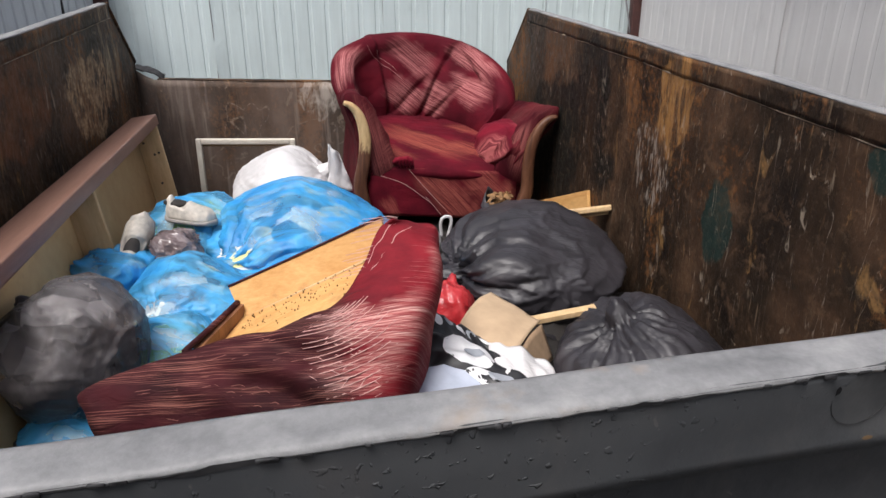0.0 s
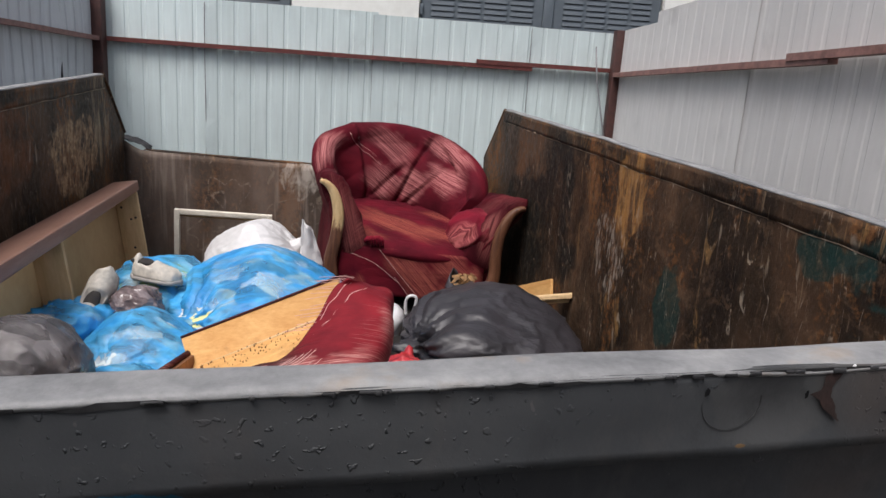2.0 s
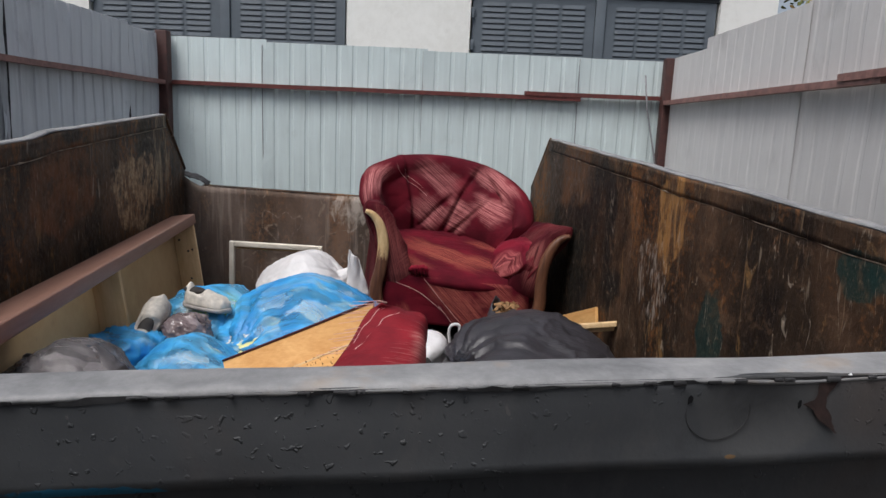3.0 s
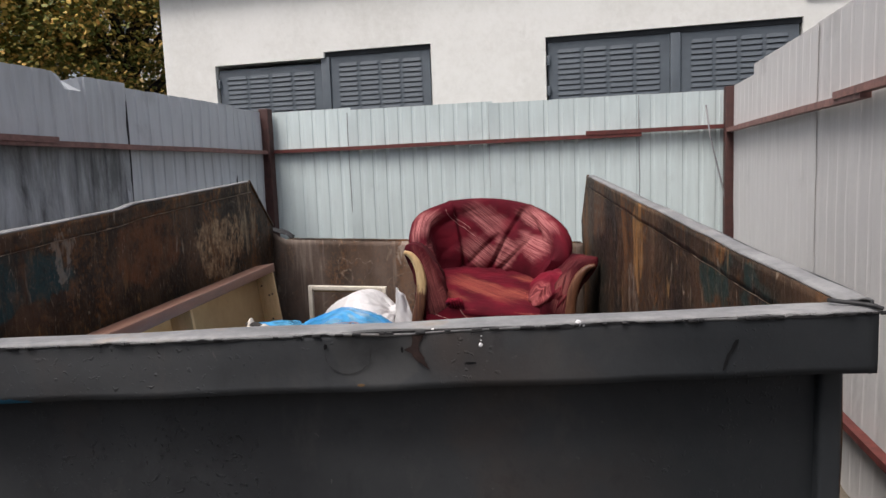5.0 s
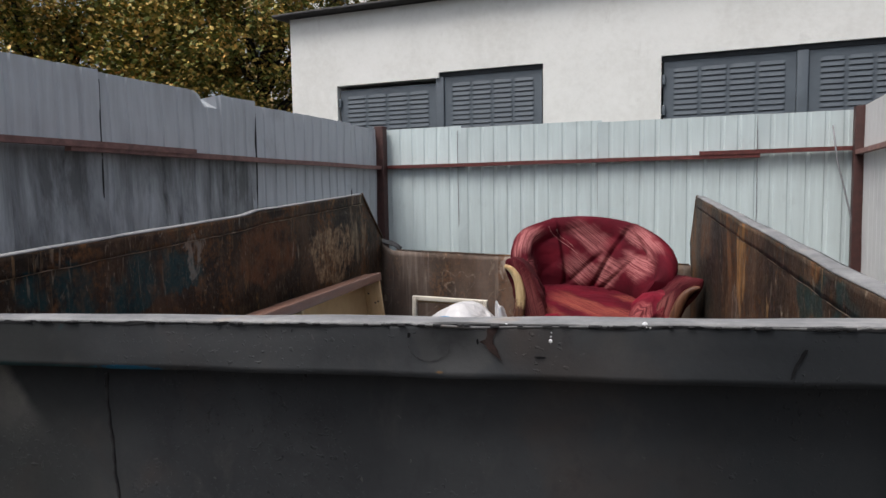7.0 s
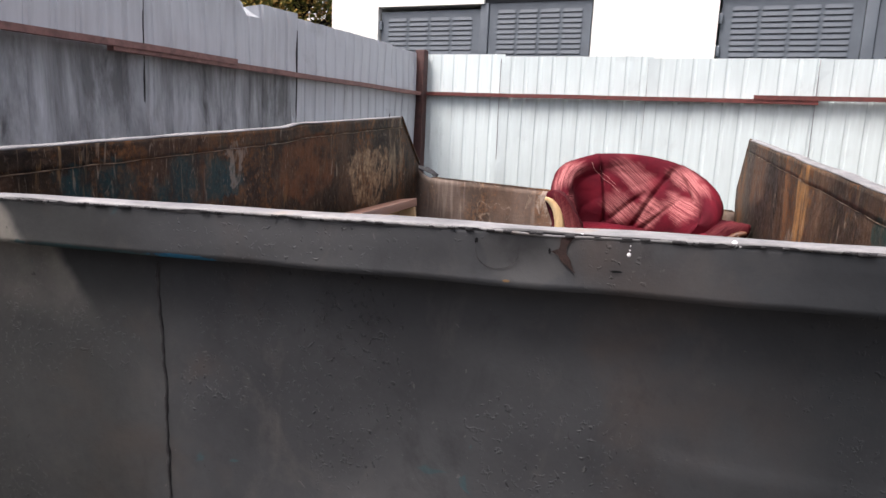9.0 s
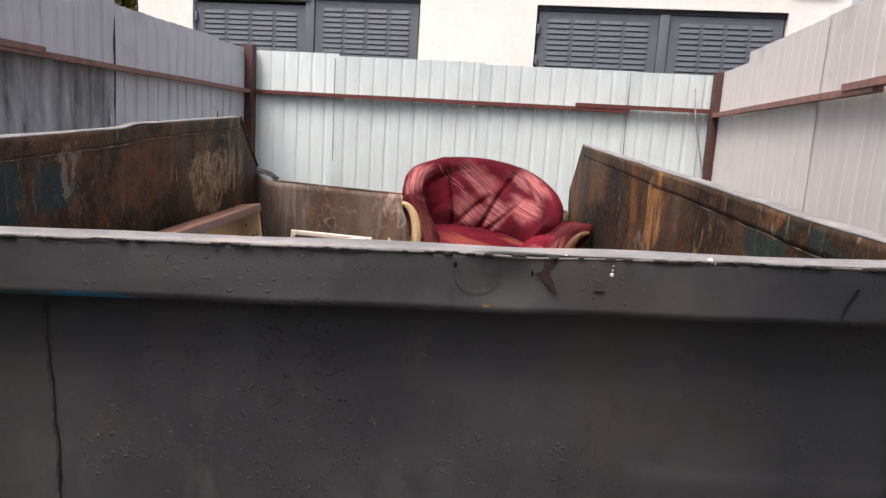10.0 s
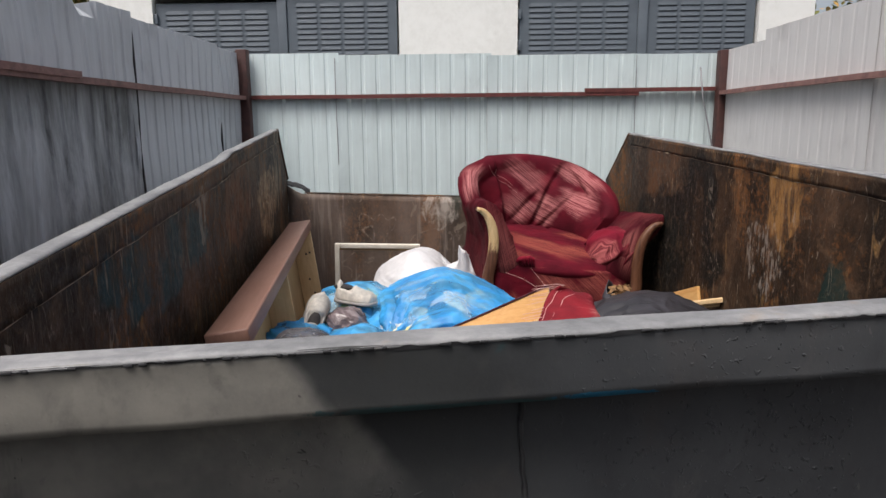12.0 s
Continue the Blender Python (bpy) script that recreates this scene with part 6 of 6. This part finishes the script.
# ---- upholstered furniture part lying in front ----
def build_sofa_part():
    so = thing("broken_sofa_section", SKEW, "torn-off sofa section, orange wooden inside, burgundy streaked cover", "sofa part")
    rows = [
        [(-0.805, 0.975, 1.062), (-0.70, 0.985, 1.075), (-0.565, 1.00, 1.070), (-0.475, 1.03, 1.112), (-0.410, 1.08, 1.175), (-0.357, 1.145, 1.245), (-0.332, 1.14, 1.272)],
        [(-1.015, 0.960, 1.000), (-0.80, 0.930, 1.045), (-0.62, 0.925, 1.090), (-0.48, 0.935, 1.115), (-0.365, 1.00, 1.175), (-0.285, 1.10, 1.225), (-0.272, 1.185, 1.240)],
        [(-1.010, 0.925, 0.955), (-0.80, 0.880, 0.985), (-0.63, 0.860, 1.010), (-0.47, 0.850, 1.040), (-0.325, 0.905, 1.095), (-0.232, 1.06, 1.170), (-0.215, 1.20, 1.200)],
        [(-0.970, 0.890, 0.840), (-0.78, 0.845, 0.85), (-0.62, 0.825, 0.86), (-0.46, 0.810, 0.885), (-0.355, 0.860, 0.915), (-0.275, 1.02, 0.970), (-0.245, 1.21, 1.010)],
        [(-0.900, 0.880, 0.660), (-0.76, 0.85, 0.66), (-0.62, 0.83, 0.66), (-0.47, 0.82, 0.66), (-0.39, 0.87, 0.66), (-0.33, 1.02, 0.68), (-0.30, 1.22, 0.70)],
    ]
    lines = [smooth_line(r, 60) for r in rows]
    def cover(s, t):
        i = min(60, round(s * 60))
        col = [ln[i] for ln in lines]
        p = smooth_line(col, 40)[min(40, round(t * 40))]
        w = 0.010 * noise.noise(p * 9) + 0.006 * noise.noise(p * 22)
        tuck = math.exp(-((s - 0.38) / 0.07) ** 2) * math.exp(-((t - 0.06) / 0.10) ** 2)
        fold = 0.013 * math.sin((s * 1.3 - t) * 24 + 2 * noise.noise(p * 6)) * math.exp(-((s - 0.40) / 0.20) ** 2) * min(1, t * 5)
        return p + Vector((0.012 * noise.noise(p * 7 + Vector((3, 0, 0))), -w - fold, w * 0.8 + 0.022 * tuck + 0.6 * fold))
    bm = grid_bm(60, 40, cover)
    part("cover", lay_uv(thicken(bm, 0.006), lambda c: (c.x, c.y + c.z)), [M_OFFCUT], so, "burgundy velour cover with pale frayed streaks")
    # wooden inside: back board, floor, left board
    def sheet(a, b, c, d, name, mat, th=0.014, label=""):
        a, b, c, d = (Vector(q) for q in (a, b, c, d))
        def fn(s, t):
            return a.lerp(b, s).lerp(d.lerp(c, s), t)
        bm = thicken(grid_bm(10, 4, fn), th)
        part(name, bm, mat, so, label, smooth=False)
    sheet((-0.745, 1.262, 1.075), (-0.355, 1.185, 1.262), (-0.352, 1.155, 1.178), (-0.712, 1.198, 1.010), "back_board", M_PINE, -0.016, "orange pine board")
    sheet((-0.712, 1.198, 1.018), (-0.36, 1.16, 1.180), (-0.38, 0.98, 1.135), (-0.80, 0.975, 1.000), "floor_board", M_PINE, 0.012)
    sheet((-0.722, 1.215, 1.048), (-0.812, 0.985, 1.045), (-0.812, 0.985, 0.98), (-0.722, 1.215, 0.99), "end_board", M_ARMWOOD, 0.016)
    part("batten", tube_bm([(-0.708, 1.190, 1.017), (-0.36, 1.152, 1.181)], [0.004, 0.004], 4), M_CRATE, so, "pale strip along the joint")
    edge = smooth_line([(-0.745, 1.262, 1.077), (-0.55, 1.223, 1.170), (-0.355, 1.185, 1.264)], 12)
    part("cover_edge", tube_bm(edge, [0.0035] * 13, 6), M_SEAM, so, "dark stapled edge of the cover")
    edge = smooth_line([(-0.722, 1.215, 1.052), (-0.77, 1.09, 1.054), (-0.815, 0.98, 1.056)], 12)
    part("cover_edge", lay_uv(tube_bm(edge, [0.008 + 0.003 * noise.noise((k, 0, 0)) for k in range(13)], 6), lambda c: (c.x, c.y + c.z)), M_OFFCUT, so)
    rnd = random.Random(9)
    bm = bmesh.new()
    a, b, c, d = Vector((-0.70, 1.185, 1.028)), Vector((-0.38, 1.15, 1.180)), Vector((-0.42, 1.03, 1.145)), Vector((-0.76, 1.02, 1.012))
    for _ in range(110):
        s, t = rnd.uniform(0.05, 0.95), min(1, abs(rnd.gauss(0.25, 0.35)))
        p = a.lerp(b, s).lerp(d.lerp(c, s), t)
        r = rnd.uniform(0.0006, 0.0016)
        add_box(bm, p.x - r, p.x + r, p.y - r, p.y + r, p.z - 0.001, p.z + r * 1.4)
    part("foam_crumbs", bm, M_CRUMB, so, "brown crumbs of rotten foam", smooth=False)["kind"] = "stuff"
    # frayed threads over the wood
    bm = bmesh.new()
    for k in range(16):
        q = 0.62 + 0.34 * k / 16
        i = int(q * 60)
        p = lines[0][i]
        e = p + Vector((-0.035 - 0.03 * rnd.random(), 0.010 * rnd.uniform(-1, 1), 0.004 + 0.006 * rnd.random()))
        tube_bm([p + Vector((0.02, -0.01, 0.012)), p + Vector((0, 0, 0.014)), e], [0.0009, 0.0009, 0.0006], 4, bm)
    part("frayed_threads", bm, M_THREAD, so, "pale frayed threads")
    # combed-out pale weft on the cover
    bm = bmesh.new()
    for k in range(120):
        t = 0.10 + 0.52 * rnd.random()
        a = 0.36 + 0.10 * t + 0.05 * rnd.random()
        b = a + rnd.uniform(0.08, 0.21)
        dip = rnd.uniform(-0.02, 0.03)
        pts = [cover(min(1.0, a + (b - a) * j / 7), min(1.0, max(0.0, t + dip * j / 7))) + Vector((0, -0.0035, 0.0045)) for j in range(8)]
        tube_bm(pts, [0.0006] + [0.0010] * 6 + [0.0005], 4, bm)
    part("weft_fringe", bm, M_THREAD, so, "pale combed-out threads on the cover")
    bm = bmesh.new()
    for a, b, t0, t1 in ((0.68, 0.97, 0.03, 0.10), (0.62, 0.97, 0.08, 0.26)):
        pts = smooth_line([cover(a + (b - a) * j / 9, t0 + (t1 - t0) * (j / 9) ** 2) + Vector((0, -0.003, 0.005)) for j in range(10)], 30)
        tube_bm(pts, [0.0012] * 31, 4, bm)
    part("loose_thread", bm, M_THREAD, so, "long loose pale threads")
    bm = bmesh.new()
    for k in range(90):
        t = 0.05 + 0.75 * rnd.random()
        a = 0.04 + 0.30 * rnd.random()
        b = a + rnd.uniform(0.06, 0.16)
        pts = [cover(a + (b - a) * j / 5, t + 0.03 * j / 5) + Vector((0, -0.003, 0.004)) for j in range(6)]
        tube_bm(pts, [0.0005] + [0.0008] * 4 + [0.0004], 4, bm)
    part("worn_weft", bm, M_WORN_WEFT, so, "dull brown weft strokes")


build_sofa_part()


# ---- long drawer box leaning on the side wall ----
def build_drawer():
    m = SKEW @ pose(-1.30, 1.0, 1.20, 0, -7.5, 0)
    bx = thing("bed_drawer", m, "long brown and beige drawer box lying on its side", "drawer")
    part("front_board", box_bm(-0.008, 0.105, -0.02, 1.97, -0.030, 0.018, 0.006, 2), M_LAMINATE, bx, "brown laminated board, scuffed")
    part("bottom_panel", box_bm(-0.012, -0.004, 0.0, 1.95, -0.48, -0.02, 0.002, 1), M_PANEL, bx, "beige fibreboard panel")
    part("end_board", box_bm(-0.004, 0.098, 1.93, 1.955, -0.47, -0.031, 0.004, 2), M_CRATE, bx)
    part("divider", box_bm(-0.004, 0.092, 0.875, 0.895, -0.45, -0.031, 0.003, 2), M_CRATE, bx)
    part("rear_board", box_bm(-0.004, 0.095, 0.02, 1.93, -0.485, -0.462, 0.004, 2), M_CRATE, bx)
    for x, z in ((0.055, -0.16), (0.075, -0.155), (0.05, -0.30), (0.02, -0.10), (0.065, -0.38)):
        bm = bmesh.new()
        bmesh.ops.create_cone(bm, cap_ends=True, segments=10, radius1=0.006, radius2=0.005, depth=0.004, matrix=pose(x, 1.929, z, 90))
        part("knot", bm, M_SHOE_IN, bx, "dark knot or dowel hole")


build_drawer()


# ---- white frame standing at the far plate ----
def build_frame():
    fr = thing("wooden_frame", SKEW @ pose(-1.095, 3.29, 0.60, 3.0, 1.5, -5.0), "empty white-painted wooden frame, paint flaking", "frame")
    part("upright", box_bm(0.0, 0.028, -0.014, 0.014, 0.0, 0.445, 0.004, 2), M_WHITEWOOD, fr)
    part("upright", box_bm(0.478, 0.506, -0.014, 0.014, 0.0, 0.445, 0.004, 2), M_WHITEWOOD, fr)
    part("rail", box_bm(0.028, 0.478, -0.014, 0.014, 0.417, 0.445, 0.004, 2), M_WHITEWOOD, fr)
    part("rail", box_bm(0.028, 0.478, -0.014, 0.014, 0.0, 0.028, 0.004, 2), M_WHITEWOOD, fr)
    part("back_batten", box_bm(0.02, 0.486, 0.016, 0.03, 0.40, 0.418, 0.003, 1), M_CRATE, fr)


build_frame()


# ---- boards ----
def board(at, size, rot, mat, label, name="board"):
    ob = link_mesh(name, box_bm(-size[0] / 2, size[0] / 2, -size[1] / 2, size[1] / 2, -size[2] / 2, size[2] / 2, min(size) * 0.18, 2), mat, False)
    place(ob, label, "board", "loose boards", pose(*at, *rot))
    return ob


board((0.565, 2.30, 0.885), (0.46, 0.014, 0.07), (6, 22, 98), M_PINE, "orange board standing behind the chair arm")
board((0.535, 1.965, 0.966), (0.19, 0.028, 0.018), (0, -14, -34), M_CRATE, "short split pale plank", "plank")
board((0.540, 1.985, 0.945), (0.18, 0.028, 0.018), (10, -12, -26), M_CRATE, "short rough plank with splintered end", "plank")
board((0.205, 1.31, 0.875), (0.32, 0.030, 0.018), (0, -1, 8), M_CRATE, "narrow pale board lying on black sacks")


def cardboard():
    cb = thing("cardboard_flap", SKEW, "bent piece of brown cardboard box", "cardboard")
    def sheet(s, t):
        a, b = Vector((-0.185, 1.15, 0.925)), Vector((-0.015, 1.38, 0.935))
        c, d = Vector((0.09, 1.23, 0.905)), Vector((-0.08, 1.01, 0.89))
        p = a.lerp(b, s).lerp(d.lerp(c, s), t)
        return p + Vector((0, 0, 0.030 * math.sin(s * 3.1) * (1 - 0.4 * t) + 0.006 * noise.noise((s * 3, t * 3, 1))))
    part("panel", thicken(grid_bm(20, 14, sheet), 0.005), M_CARD, cb)
    def flap(s, t):
        p = Vector((-0.08, 1.01, 0.886)).lerp(Vector((0.09, 1.23, 0.901)), 0.35 + 0.65 * s)
        return p + Vector((0.03 * t, -0.03 * t, -0.10 * t + 0.01 * math.sin(s * 4)))
    part("flap", thicken(grid_bm(10, 6, flap), 0.005), M_CARD_IN, cb)


cardboard()


def printed_bag():
    pb = thing("printed_carrier_bag", SKEW, "black carrier bag printed with pale rounded shapes, lying crumpled", "bag", "rubbish bags")
    def surf(s, t):
        a, b = Vector((-0.245, 1.30, 0.955)), Vector((-0.105, 1.12, 0.915))
        c, d = Vector((0.0, 0.86, 0.875)), Vector((-0.36, 0.90, 0.89))
        p = a.lerp(b, s).lerp(d.lerp(c, s), t)
        return p + Vector((0, 0, 0.022 * math.sin(s * 3.1) * math.sin(t * 3.1) + 0.016 * noise.noise((s * 5, t * 6, 2)) + 0.010 * ridge((s, t, 0), 5, 1)))
    part("film", thicken(grid_bm(44, 44, surf), 0.003), M_PRINT, pb)
    def shape(name, cs, ct, rs, rt, mat, lift):
        def fn(s, t):
            a = s * 2 * math.pi
            p = surf(cs + rs * t * math.cos(a), ct + rt * t * math.sin(a))
            return p + Vector((0, 0, lift))
        b = grid_bm(28, 6, fn, True)
        bmesh.ops.recalc_face_normals(b, faces=b.faces[:])
        part(name, b, mat, pb)
    shape("print", 0.55, 0.46, 0.24, 0.19, M_PRINT_W, 0.005)
    shape("print", 0.66, 0.80, 0.26, 0.16, M_PRINT_W, 0.004)
    shape("print", 0.60, 0.50, 0.10, 0.05, M_PRINT_G, 0.008)
    shape("print", 0.30, 0.82, 0.26, 0.15, plain_material("pale_blue_print", (0.42, 0.46, 0.55), 0.5, 0.12, 12), 0.0065)
    shape("print", 0.75, 0.70, 0.10, 0.05, M_PRINT_G, 0.008)
    for k in range(6):
        shape("print", 0.14 + 0.15 * k, 0.10 + 0.04 * (k % 2), 0.06, 0.045, M_PRINT_W if k % 2 else M_PRINT_G, 0.005)
    def white(s, t):
        a, b = Vector((-0.10, 1.09, 0.935)), Vector((0.045, 1.00, 0.895))
        c, d = Vector((0.03, 0.86, 0.85)), Vector((-0.16, 0.88, 0.86))
        p = a.lerp(b, s).lerp(d.lerp(c, s), t)
        return p + Vector((0, 0, 0.02 * math.sin(s * 3.1) + 0.014 * noise.noise((s * 5, t * 5, 6))))
    ob = link_mesh("white_film_bag", thicken(grid_bm(26, 22, white), 0.003), M_WHITEBAG)
    place(ob, "crumpled white film bag with faint grey print", "bag", "rubbish bags")


printed_bag()


def shoe(at, rot, label, sole_up=False):
    sh = thing("shoe", SKEW @ pose(*at, *rot), label, "shoe", "pair of shoes")
    L = 0.175
    def width(s):
        return 0.030 + 0.012 * math.sin(min(1, s * 1.3) * math.pi) + 0.010 * math.exp(-((s - 0.72) / 0.16) ** 2) - 0.018 * max(0, (s - 0.86) / 0.14) ** 2
    def height(s):
        return 0.078 - 0.030 * min(1, max(0, (s - 0.25) / 0.35)) - 0.012 * max(0, (s - 0.6) / 0.4)
    def upper(s, t):
        a = -0.25 + t * (math.pi + 0.5)
        w, h = width(s), height(s)
        e = min(1, 0.45 + s * 7) * min(1, 0.25 + (1 - s) * 6)
        z = 0.016 + h * max(-0.05, math.sin(a)) * (0.55 + 0.45 * e)
        if 0.08 < s < 0.46 and math.sin(a) > 0.72:
            z -= 0.030 * math.sin((s - 0.08) / 0.38 * math.pi)
        return ((s - 0.5) * L, math.cos(a) * w * e, z + 0.002 * noise.noise((s * 9, t * 9, 0)))
    part("upper", thicken(grid_bm(34, 20, upper), 0.003), M_SHOE, sh, "dirty white leather upper")
    def sole(s, t):
        a = t * 2 * math.pi
        w = width(s) * min(1, 0.40 + s * 7) * min(1, 0.25 + (1 - s) * 6) + 0.004
        c, d = math.cos(a), math.sin(a)
        c, d = math.copysign(abs(c) ** 0.5, c), math.copysign(abs(d) ** 0.5, d)
        return ((s - 0.5) * (L + 0.008), c * w, 0.008 + d * 0.010)
    b = grid_bm(30, 14, sole)
    bmesh.ops.remove_doubles(b, verts=b.verts[:], dist=1e-5)
    bmesh.ops.holes_fill(b, edges=[e for e in b.edges if e.is_boundary])
    bmesh.ops.recalc_face_normals(b, faces=b.faces[:])
    part("sole", b, M_SOLE, sh)
    b = bmesh.new()
    bmesh.ops.create_icosphere(b, subdivisions=3, radius=1.0)
    for v in b.verts:
        v.co = Vector((-0.055 + v.co.x * 0.045, v.co.y * 0.024, 0.062 + v.co.z * 0.014))
    part("opening", b, M_SHOE_IN, sh, "dark opening")


shoe((-1.10, 1.885, 1.005), (35, -50, 62), "dirty white leather shoe standing on its side on a blue sack")
shoe((-0.945, 2.03, 1.005), (0, 6, -14), "dirty white shoe lying on a blue sack")
